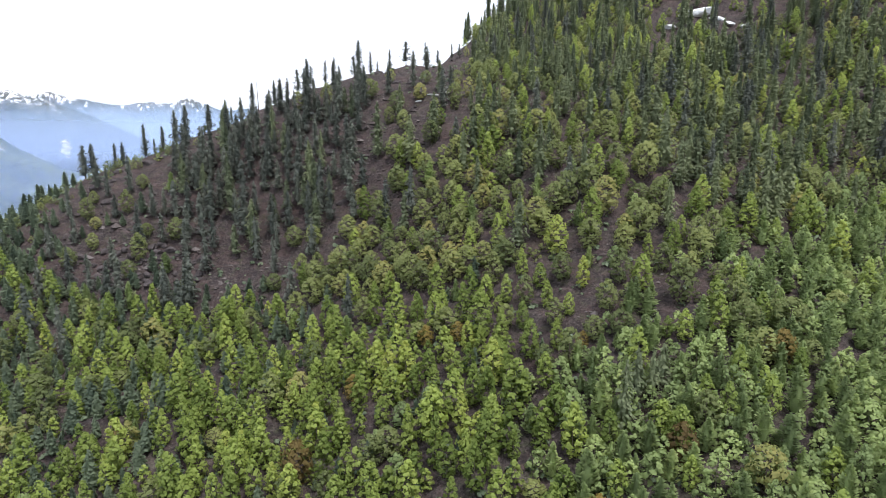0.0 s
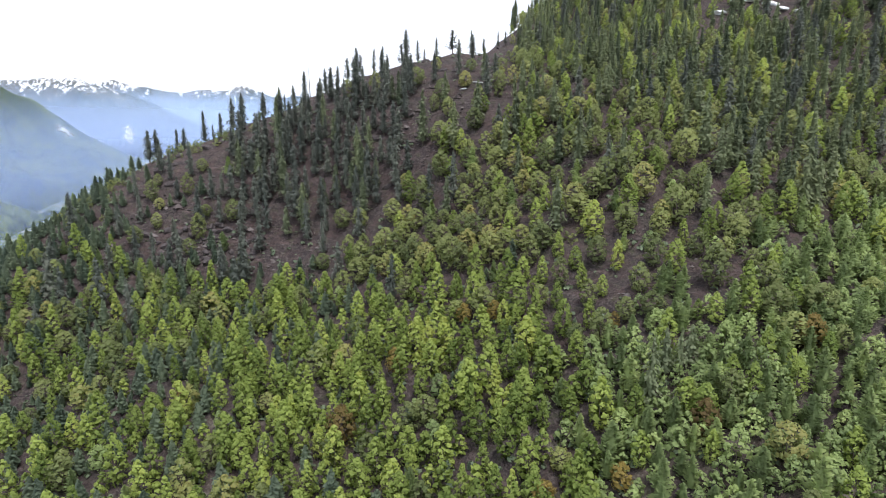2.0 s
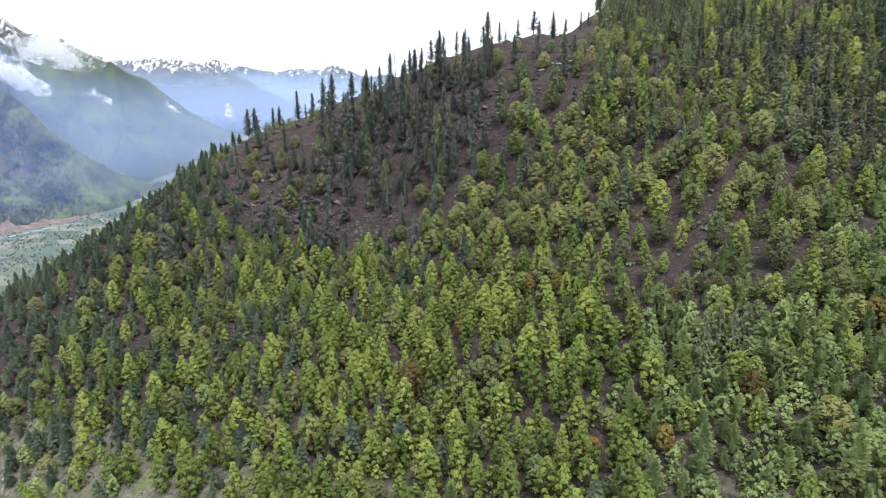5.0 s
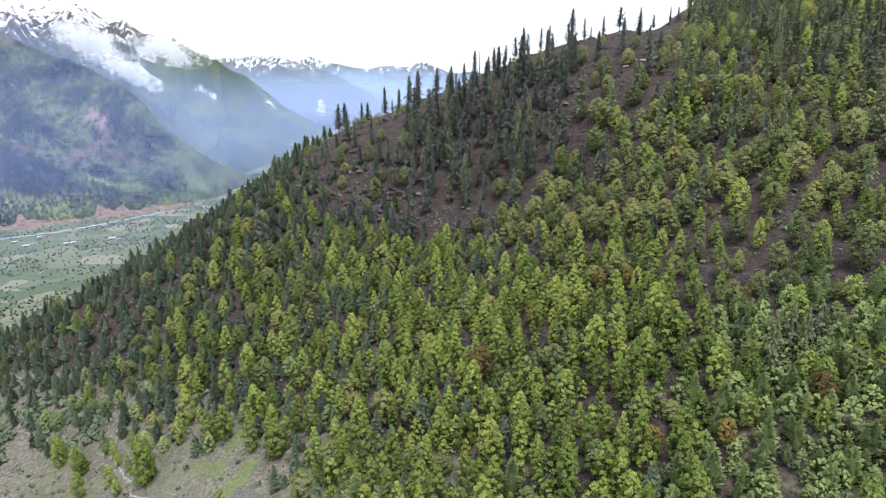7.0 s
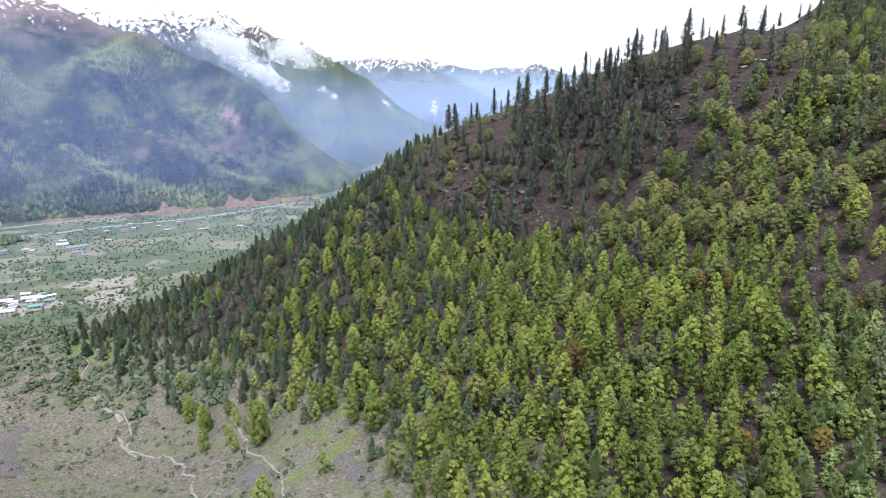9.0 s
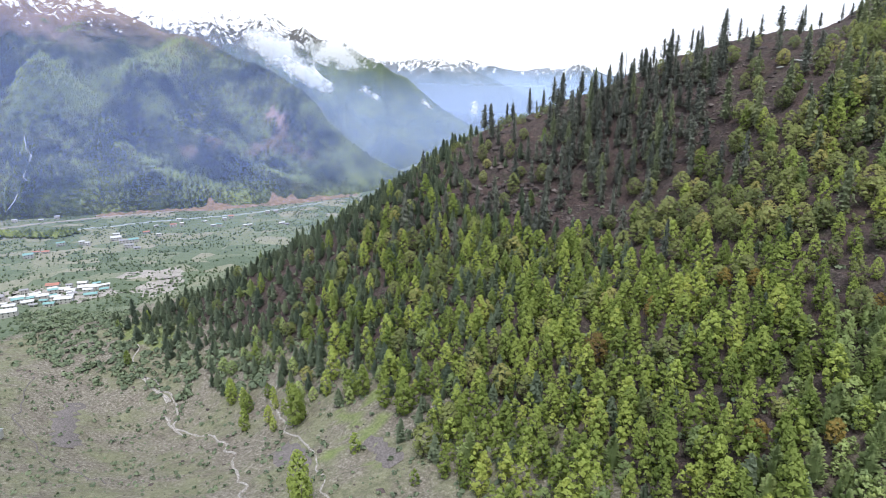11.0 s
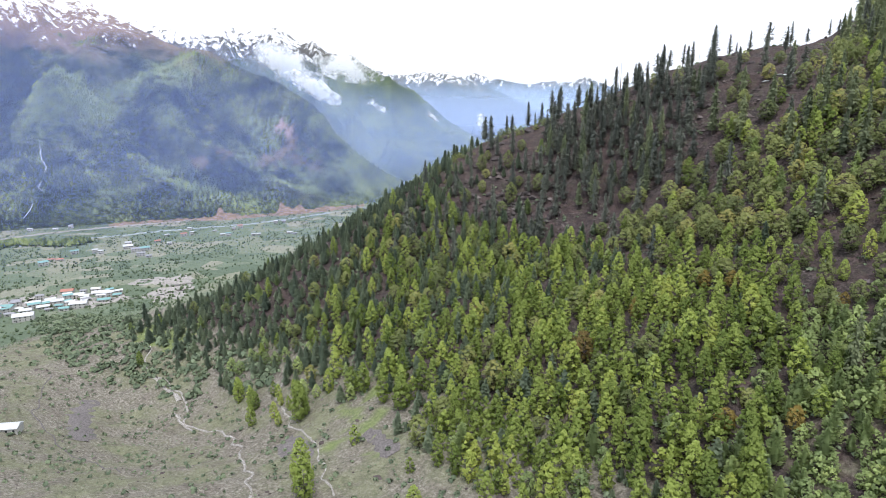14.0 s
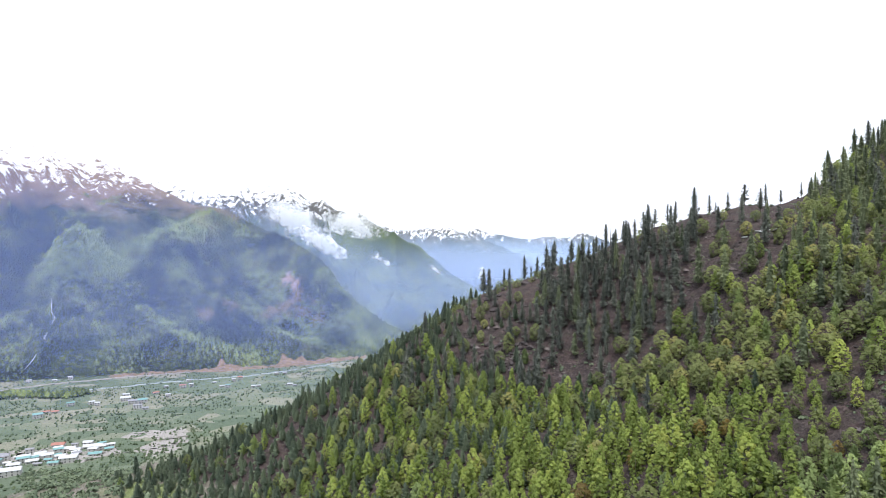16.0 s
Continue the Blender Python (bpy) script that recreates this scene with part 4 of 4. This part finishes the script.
p = p[rng.random(len(p)) < zone]
rough = np.maximum(np.maximum(RUBBLE(p[:, 0], p[:, 1]), BARE_LEDGES(p[:, 0], p[:, 1])), np.maximum(BROWN_SLOPE(p[:, 0], p[:, 1]), RIDGE_END(p[:, 0], p[:, 1])))
r = rng.uniform(0.15, 0.5, len(p)) * (1 + 0.8 * rough) * (1 + 1.6 * (rng.random(len(p)) < 0.12))
stones = new("stones", lumps("stones", np.c_[p, land(p[:, 0], p[:, 1])], np.c_[r * rng.uniform(1, 2.2, len(p)), r * rng.uniform(0.8, 1.6, len(p)), r], ROCK, rng))
tagged(stones, "grey-brown stones and rubble on bare ground", "stones", kind="stuff")

# ---- woods of the mountain across the valley and the orchards of the valley floor ----
g = near_grid
h, w = g.shape[:2]
i, j = rng.integers(0, int(h * 0.74), 80000), rng.integers(0, w - 1, 80000)
t, u = rng.random((80000, 1)), rng.random((80000, 1))
p = (g[i, j] * (1 - t) + g[i + 1, j] * t) * (1 - u) + (g[i, j + 1] * (1 - t) + g[i + 1, j + 1] * t) * u
patch = waves(p[:, 0], p[:, 1], 420, 41) + 0.8 * waves(p[:, 0], p[:, 1], 150, 42)
p = p[(rng.random(len(p)) < smooth(-2.4, 0.6, patch)) & (p[:, 2] < 100 + 50 * patch)]
for place, size, _ in SCARS[:5]:
    p = p[np.linalg.norm(p - place, axis=1) > size * rng.uniform(0.4, 1.0, len(p))]
r = rng.uniform(1.8, 4.0, len(p))
far_woods = new("far_woods", lumps("far_woods", p + [0, 0, 1.0], np.c_[r, r, r * rng.uniform(1.2, 2.6, len(p))], LEAF_FAR, rng, 0.3, OCTF[:4]))
tagged(far_woods, "dense conifer woods on the mountain across the valley", "woods", kind="stuff")
p = rng.uniform((-1500, 100), (-420, 1500), (30000, 2))
p = p[(land(p[:, 0], p[:, 1]) < -222) & (rng.random(len(p)) < 0.25 + 0.6 * clearing(p[:, 0], p[:, 1], 160, 43, 0.0)) & (np.linalg.norm(p, axis=1) < 1430)]
r = rng.uniform(0.8, 2.2, len(p))
orchards = new("orchard_trees", lumps("orchard_trees", np.c_[p, land(p[:, 0], p[:, 1]) + 0.6 * r], np.c_[r, r, r], LEAF_ORCHARD, rng))
p = rng.uniform((-1190, 430), (-1060, 540), (900, 2))
p = p[np.abs((p[:, 0] + 1140) * 0.68 + (p[:, 1] - 470) * -0.73 + 14 * np.sin(p[:, 1] / 17)) < 22]
r = rng.uniform(2.5, 5.0, len(p))
tagged(new("riverside_woods", lumps("riverside_woods", np.c_[p, land(p[:, 0], p[:, 1]) + r], np.c_[r, r, r * 1.4], LEAF_FAR, rng)), "dark riverside woods on the valley floor", "trees", kind="stuff")
tagged(orchards, "small green orchard trees on the valley floor", "trees", kind="stuff")

# ---- outcrops and snow ----
def boulder(name, x, y, size, label, mat, rng, flat=0.7, sink=0.3):
    """An angular rock, or a lump of snow, bedded in the slope."""
    bm = bmesh.new()
    bmesh.ops.create_icosphere(bm, subdivisions=2, radius=1)
    seed = rng.uniform(0, 90)
    for v in bm.verts:
        k = 1 + 0.5 * noise.noise(v.co * 1.3 + Vector((seed, 0, 0)))
        v.co = Vector((v.co.x * size[0] * k, v.co.y * size[1] * k, v.co.z * size[2] * k * flat))
    me = bpy.data.meshes.new(name)
    bm.to_mesh(me)
    bm.free()
    me.materials.append(mat)
    ob = new(name, me)
    ob.matrix_basis = pose(x, y, float(land(x, y)) + size[2] * flat * (1 - 2 * sink) * 0.5, rng.uniform(-12, 12), rng.uniform(-12, 12), rng.uniform(0, 180))
    return ob


CLIFF, n, l, b = material("dark_cliff_rock")
geo = n.new("ShaderNodeNewGeometry")
l.new(ramp(n, l, noise_of(n, l, geo.outputs["Position"], 0.9, 6), [(0.3, (0.03, 0.026, 0.028)), (0.7, (0.12, 0.1, 0.1))]), b.inputs["Base Color"])
for k in range(120):
    x, y = rng.uniform((-205, 372), (-125, 412)) if k < 60 else rng.uniform((-230, 372), (-120, 500)) if k < 84 else rng.uniform((20, 470), (190, 640)) if k < 102 else rng.uniform((-60, 380), (10, 520))
    r = rng.uniform(0.9, 2.6)
    tagged(boulder("rock_outcrop", x, y, (r * 2.0, r, r * 1.1), "", CLIFF, rng, 0.9, 0.45), "dark weathered rock outcrop on the steep slope", "rock", "rock outcrops")
SNOW, n, l, b = material("snow", 0.6)
geo = n.new("ShaderNodeNewGeometry")
l.new(ramp(n, l, noise_of(n, l, geo.outputs["Position"], 0.8), [(0.3, (0.6, 0.6, 0.62)), (0.6, (0.85, 0.86, 0.88))]), b.inputs["Base Color"])
for x, y, w, h in [(-69, 471, 3, 1.0), (18, 452, 4, 0.8), (26, 456, 5, 0.8), (8, 449, 2.5, 0.7), (120, 520, 5, 1.2), (150, 540, 4, 1), (232, 577, 7, 2.5), (252, 592, 9, 3), (266, 597, 14, 5), (279, 580, 8, 3), (284, 566, 7, 2), (292, 560, 5, 2)]:
    tagged(boulder("snow_patch", x, y, (w, w * 0.5, h), "", SNOW, rng, 0.9, 0.2), "old white snow patch remaining on the slope", "snow", "snow patches")


# ---- water, tracks and banks ----
def ribbon(name, points, width, mat, label, category, lift=0.35, wander=0.0, seed=3):
    """A strip laid on the land along a line."""
    rng = np.random.default_rng(seed)
    p = np.array(points, float)
    d = np.r_[0, np.cumsum(np.linalg.norm(np.diff(p, axis=0), axis=1))]
    t = np.linspace(0, d[-1], max(12, int(d[-1] / 3)))
    c = np.stack([np.interp(t, d, p[:, 0]), np.interp(t, d, p[:, 1])], 1)
    c += wander * np.stack([np.sin(t / 7 + 1) + np.sin(t / 3.1), np.cos(t / 9) + np.sin(t / 4.3)], 1)
    tan = np.gradient(c, axis=0)
    tan /= np.linalg.norm(tan, axis=1)[:, None]
    side = np.stack([-tan[:, 1], tan[:, 0]], 1) * (width / 2 * rng.uniform(0.55, 1.35, len(t)))[:, None]
    rows = []
    for k, up in ((-1, -0.8), (-0.8, lift), (0, lift), (0.8, lift), (1, -0.8)):
        q = c + side * k
        rows.append(np.c_[q, land(q[:, 0], q[:, 1]) + up])
    v = np.stack(rows, 1).reshape(-1, 3)
    f = [(5 * i + k, 5 * i + k + 1, 5 * i + k + 6, 5 * i + k + 5) for i in range(len(t) - 1) for k in range(4)]
    return tagged(new(name, mesh_of(name, v.tolist(), f, mat, True)), label, category, kind="structure")


GRAVEL, n, l, b = material("pale_gravel")
geo = n.new("ShaderNodeNewGeometry")
l.new(ramp(n, l, noise_of(n, l, geo.outputs["Position"], 1.2, 6), [(0.35, (0.16, 0.145, 0.13)), (0.55, (0.34, 0.32, 0.3)), (0.72, (0.55, 0.54, 0.53))]), b.inputs["Base Color"])
relief(n, l, b, noise_of(n, l, geo.outputs["Position"], 2.5), 0.7, 0.4)
SLATE, n, l, b = material("purple_scree")
geo = n.new("ShaderNodeNewGeometry")
l.new(ramp(n, l, noise_of(n, l, geo.outputs["Position"], 1.0, 6), [(0.3, (0.075, 0.066, 0.066)), (0.7, (0.2, 0.182, 0.18))]), b.inputs["Base Color"])
WATER, n, l, b = material("river_water", 0.15)
geo = n.new("ShaderNodeNewGeometry")
l.new(ramp(n, l, noise_of(n, l, geo.outputs["Position"], 0.3), [(0.3, (0.22, 0.27, 0.28)), (0.7, (0.42, 0.46, 0.47))]), b.inputs["Base Color"])
ribbon("stream_1", [(-424, 222), (-386, 197), (-362, 200), (-334, 192), (-307, 171), (-272, 168), (-241, 159), (-220, 143), (-193, 126), (-157, 98), (-120, 60)], 1.6, GRAVEL, "pale stony stream bed winding down the fan", "stream", 0.3, 1.3)
ribbon("stream_2", [(-386, 197), (-362, 196), (-340, 190)], 3.5, GRAVEL, "pale stony stream bed winding down the fan", "stream", 0.35, 1.0, 5)
ribbon("stream_3", [(-258, 214), (-244, 200), (-217, 178), (-197, 167), (-176, 157), (-150, 138), (-120, 112)], 1.2, GRAVEL, "narrow pale stream bed beside a lone tree", "stream", 0.3, 1.2, 6)
ribbon("stream_4", [(-330, 176), (-307, 171), (-290, 164)], 2, GRAVEL, "pale stony stream bed winding down the fan", "stream", 0.4, 1.2, 8)
ribbon("scree_1", [(-194, 152), (-176, 147), (-160, 138)], 15, SLATE, "patch of purple-grey broken slate", "scree", 0.3, 0.8, 9)
ribbon("scree_2", [(-140, 160), (-126, 158), (-112, 150)], 10, SLATE, "patch of purple-grey broken slate", "scree", 0.3, 0.8, 10)
ribbon("scree_3", [(-390, 150), (-360, 128), (-330, 112)], 16, SLATE, "patch of purple-grey broken slate", "scree", 0.3, 0.8, 11)
ribbon("track", [(-440, 150), (-380, 110), (-320, 95), (-250, 92)], 1.0, SLATE, "faint earth track over the fan", "track", 0.25, 0.8, 12)
ribbon("river", [(-1320, 200), (-1161, 447), (-1132, 488), (-1115, 528), (-1101, 562), (-1074, 599), (-1049, 653), (-1009, 711), (-946, 798), (-907, 903), (-887, 990)], 8, WATER, "pale grey river on the valley floor", "river", 1.2, 2.0, 13)
ribbon("road", [(-1260, 300), (-1228, 478), (-1218, 532), (-1188, 590), (-1161, 642), (-1080, 760)], 9, GRAVEL, "pale road along the foot of the mountain", "road", 1.4, 1.0, 14)
ribbon("gravel_flat_1", [(-733, 400), (-690, 440), (-640, 410), (-600, 350)], 46, GRAVEL, "bare gravel flat by the settlement", "gravel", 0.5, 3.0, 15)
ribbon("gravel_flat_2", [(-790, 250), (-740, 300), (-690, 320), (-640, 320)], 62, GRAVEL, "bare gravel yard round the settlement", "gravel", 0.5, 2.0, 16)


EARTH, n, l, b = material("raw_earth")
geo = n.new("ShaderNodeNewGeometry")
l.new(ramp(n, l, noise_of(n, l, geo.outputs["Position"], 0.12, 6), [(0.35, (0.13, 0.1, 0.07)), (0.55, (0.24, 0.17, 0.13)), (0.7, (0.34, 0.25, 0.2))]), b.inputs["Base Color"])


def bank(name, a0, a1, base, scars, label):
    """A raw earth bank along the mountain's foot, rising into landslide scars. Bearings in degrees to the left of +y."""
    a = np.linspace(a0, a1, 90)
    top = base + sum(h * np.exp(-((a - c) / w) ** 2) for c, h, w in scars) + 1.2 * np.sin(a * 9) + 1.0 * np.sin(a * 23)
    v = []
    for bearing, h in zip(np.radians(a), top):
        r = np.interp(-np.degrees(bearing), [-q for q in SPUR_AZ], SPUR_FOOT) - 26
        for k in range(5):
            d, z = r + k * (6 + h * 0.3), -267 + h * k / 4
            v.append((VIEW[0] - math.sin(bearing) * d, VIEW[1] + math.cos(bearing) * d, z))
    f = [(5 * i + k, 5 * i + k + 1, 5 * i + k + 6, 5 * i + k + 5) for i in range(89) for k in range(4)]
    return tagged(new(name, mesh_of(name, v, f, EARTH, True)), label, "bank", kind="structure")


bank("bank", 60, 38.5, 4, [(51.2, 17, 0.3), (50.4, 5, 0.9), (45.9, 24, 0.22), (45.3, 12, 0.3), (44.4, 12, 0.4), (42, 4, 1.5)], "reddish raw earth bank with landslide scars at the mountain foot")


# ---- houses of the valley ----
def plaster(name, color, rough=0.8):
    m, n, l, b = material(name, rough)
    geo = n.new("ShaderNodeNewGeometry")
    dark = tuple(0.75 * c for c in color)
    l.new(ramp(n, l, noise_of(n, l, geo.outputs["Position"], 0.6, 5), [(0.3, dark), (0.65, color)]), b.inputs["Base Color"])
    return m


WALL = plaster("painted_plaster", (0.5, 0.49, 0.47))
ROOFS = {"white": plaster("white_sheet_roof", (0.55, 0.56, 0.58), 0.5), "teal": plaster("teal_sheet_roof", (0.2, 0.36, 0.36), 0.5),
         "grey": plaster("grey_slate_roof", (0.3, 0.3, 0.33)), "red": plaster("red_sheet_roof", (0.4, 0.19, 0.15), 0.5)}
GLASS = plaster("dark_window_glass", (0.04, 0.045, 0.05), 0.2)


def block(w, d, h, at=(0, 0, 0)):
    bm = bmesh.new()
    bmesh.ops.create_cube(bm, size=1)
    for v in bm.verts:
        v.co = Vector((v.co.x * w + at[0], v.co.y * d + at[1], (v.co.z + 0.5) * h + at[2]))
    return bm


def part(name, bm, mat, parent, label=""):
    me = bpy.data.meshes.new(name)
    bm.to_mesh(me)
    bm.free()
    me.materials.append(mat)
    ob = new(name, me)
    ob.parent = parent
    return tagged(ob, label)


def house(x, y, wide, roof, turn, rng):
    """A plain house: plastered walls, a gabled sheet roof with eaves, a row of windows and a door."""
    deep, high = wide * rng.uniform(0.5, 0.7), rng.choice([3.2, 5.8]) if wide < 20 else 4.2
    top = tagged(new("house"), "plastered house with a " + roof + " roof on the valley floor", "house", "houses of the valley")
    top.matrix_basis = pose(x, y, float(land(x, y)), 0, 0, turn)
    part("wall", block(wide, deep, high + 1.5, (0, 0, -1.5)), WALL, top)
    bm, e, rise = bmesh.new(), 0.5, deep * 0.22
    ring = [(-wide / 2 - e, -deep / 2 - e, high + 0.02), (wide / 2 + e, -deep / 2 - e, high + 0.02), (wide / 2 + e, deep / 2 + e, high + 0.02), (-wide / 2 - e, deep / 2 + e, high + 0.02),
            (-wide / 2 - e, 0, high + rise), (wide / 2 + e, 0, high + rise)]
    v = [bm.verts.new(c) for c in ring]
    for q in ((0, 1, 5, 4), (2, 3, 4, 5), (0, 4, 3), (1, 2, 5), (0, 3, 2, 1)):
        bm.faces.new([v[i] for i in q])
    part("roof", bm, ROOFS[roof], top)
    count = max(2, int(wide / 4))
    for i in range(count):
        for z in [1.0] if high < 5 else [1.0, 3.8]:
            part("window", block(1.3, 0.1, 1.3, ((i + 0.5) / count * wide - wide / 2, -deep / 2 - 0.03, z)), GLASS, top)
    part("door", block(1.0, 0.12, 2.0, (wide * 0.5 / count - wide / 2 + 1.6, -deep / 2 - 0.03, 0)), GLASS, top)


for roof, homes in {
    "white": [(-704, 344, 24), (-723, 325, 21), (-655, 290, 22), (-716, 293, 13), (-686, 249, 15), (-657, 233, 24), (-963, 545, 20), (-987, 561, 13), (-983, 498, 11), (-966, 498, 9), (-962, 675, 9),
              (-995, 644, 9), (-928, 746, 9), (-906, 700, 11), (-854, 729, 9), (-849, 737, 9), (-808, 777, 13), (-921, 597, 9), (-1001, 698, 10), (-949, 716, 9), (-1235, 565, 11), (-1262, 531, 11), (-1225, 590, 11), (-904, 835, 10)],
    "teal": [(-661, 323, 17), (-659, 276, 13), (-716, 282, 14), (-706, 267, 15), (-922, 549, 19), (-1006, 476, 15), (-970, 408, 17), (-892, 702, 11)],
    "grey": [(-752, 269, 11), (-753, 296, 11), (-684, 315, 11), (-678, 269, 10), (-928, 536, 17), (-890, 521, 16), (-871, 522, 12), (-791, 774, 9), (-898, 852, 10)],
    "red": [(-759, 332, 18), (-990, 430, 13), (-977, 437, 13), (-967, 660, 14), (-965, 603, 13), (-934, 767, 12)],
}.items():
    for x, y, wide in homes:
        house(x, y, wide * 0.8, roof, 58 + rng.uniform(-14, 14), rng)
town = []
while len(town) < 34:
    u, w = rng.random(), rng.uniform(-26, 30)
    x, y = -722 + 30 * u - 0.96 * w, 228 + 128 * u + 0.25 * w
    if all((x - a) ** 2 + (y - b) ** 2 > 150 for a, b in town):
        town.append((x, y))
        house(x, y, rng.uniform(7, 13), rng.choice(["white", "white", "white", "white", "teal", "teal", "grey"]), 58 + rng.uniform(-20, 20), rng)
house(-350, 83, 12, "white", 40, rng)


# ---- mist lying against the far slopes ----
MIST, n, l, b = material("white_mist", 1.0)
geo, dense = n.new("ShaderNodeNewGeometry"), n.new("ShaderNodeAttribute")
dense.attribute_name = "dense"
b.inputs["Base Color"].default_value = (0.96, 0.97, 0.98, 1)
clear = n.new("ShaderNodeBsdfTransparent")
mix = n.new("ShaderNodeMixShader")
t = maths(n, l, "ADD", maths(n, l, "MULTIPLY", dense.outputs["Fac"], 0.5), maths(n, l, "MULTIPLY", noise_of(n, l, geo.outputs["Position"], 0.02, 8, 0.66), 1.5))
l.new(ramp(n, l, t, [(0.78, (0, 0, 0)), (1.14, (0.96, 0.96, 0.96))]), mix.inputs[0])
l.new(clear.outputs[0], mix.inputs[1])
soft = n.new("ShaderNodeMixShader")
soft.inputs[0].default_value = 0.5
lit = n.new("ShaderNodeBsdfTranslucent")
lit.inputs[0].default_value = (0.97, 0.97, 0.98, 1)
l.new(b.outputs[0], soft.inputs[1])
l.new(lit.outputs[0], soft.inputs[2])
l.new(soft.outputs[0], mix.inputs[2])
l.new(mix.outputs[0], n["Material Output"].inputs[0])


def mist(x, y, z, wide, high, fall):
    """A thin bank of mist, thickest in its middle. fall: how far its low end hangs down the slope."""
    bm = bmesh.new()
    bmesh.ops.create_icosphere(bm, subdivisions=5, radius=1)
    me = bpy.data.meshes.new("mist")
    thick = []
    along = Vector((y, -x, 0)).normalized()
    for v in bm.verts:
        u, d, h = v.co.x, v.co.y, v.co.z
        thick.append(max(0.0, 1 - (u * u + h * h) ** 0.5) * (0.25 + 0.75 * min(1.0, wide / 100)) - (0.12 if wide < 60 else 0))
        q = 1 + 0.3 * noise.noise(v.co * 2.0 + Vector((x, y, z)))
        v.co = along * u * wide * q + Vector((-x, -y, 0)).normalized() * d * high * 0.5 + Vector((0, 0, h * high * q - fall * u))
    bm.to_mesh(me)
    bm.free()
    me.shade_smooth()
    me.attributes.new("dense", "FLOAT", "POINT").data.foreach_set("value", thick)
    me.materials.append(MIST)
    ob = tagged(new("mist", me), "white mist lying against the hazy mountain", "mist", "mist patches")
    ob.location = (x, y, z)


for x, y, z, wide, high, fall in [(-1464, 1471, 83, 105, 62, 40), (-1290, 1390, 10, 75, 34, 42), (-1235, 1476, 70, 110, 40, 22), (-1034, 1380, -42, 42, 24, 22), (-964, 1549, -70, 26, 18, 4),
                                  (-1165, 1312, -81, 14, 30, 0), (-1115, 2153, -112, 22, 30, 0)]:
    mist(x, y, z, wide, high, fall)


# ---- thin waterfalls on the mountain ----
FALL, n, l, b = material("falling_water", 0.4)
geo = n.new("ShaderNodeNewGeometry")
l.new(ramp(n, l, noise_of(n, l, geo.outputs["Position"], 0.3), [(0.3, (0.34, 0.37, 0.42)), (0.7, (0.55, 0.58, 0.63))]), b.inputs["Base Color"])
for line in ([(63.87, -4.2), (63.8, -4.7), (63.77, -5.2), (63.7, -5.7), (63.72, -6.2)], [(64.18, -6.85), (64.2, -7.2), (64.22, -7.6)], [(64.9, -8.4), (65.2, -8.9), (65.76, -9.4)]):
    steps = [on_face(*q) for q in line]
    v = []
    for k, (x, y, z) in enumerate(steps):
        for side in (-1, 1):
            v.append((x + 6 + side * 0.3, y - 4 + side * (0.35 + 0.4 * (k % 2)), z + 4))
    tagged(new("waterfall", mesh_of("waterfall", v, [(2 * k, 2 * k + 1, 2 * k + 3, 2 * k + 2) for k in range(len(steps) - 1)], FALL)), "thin white waterfall on the wooded mountain", "waterfall", kind="structure")
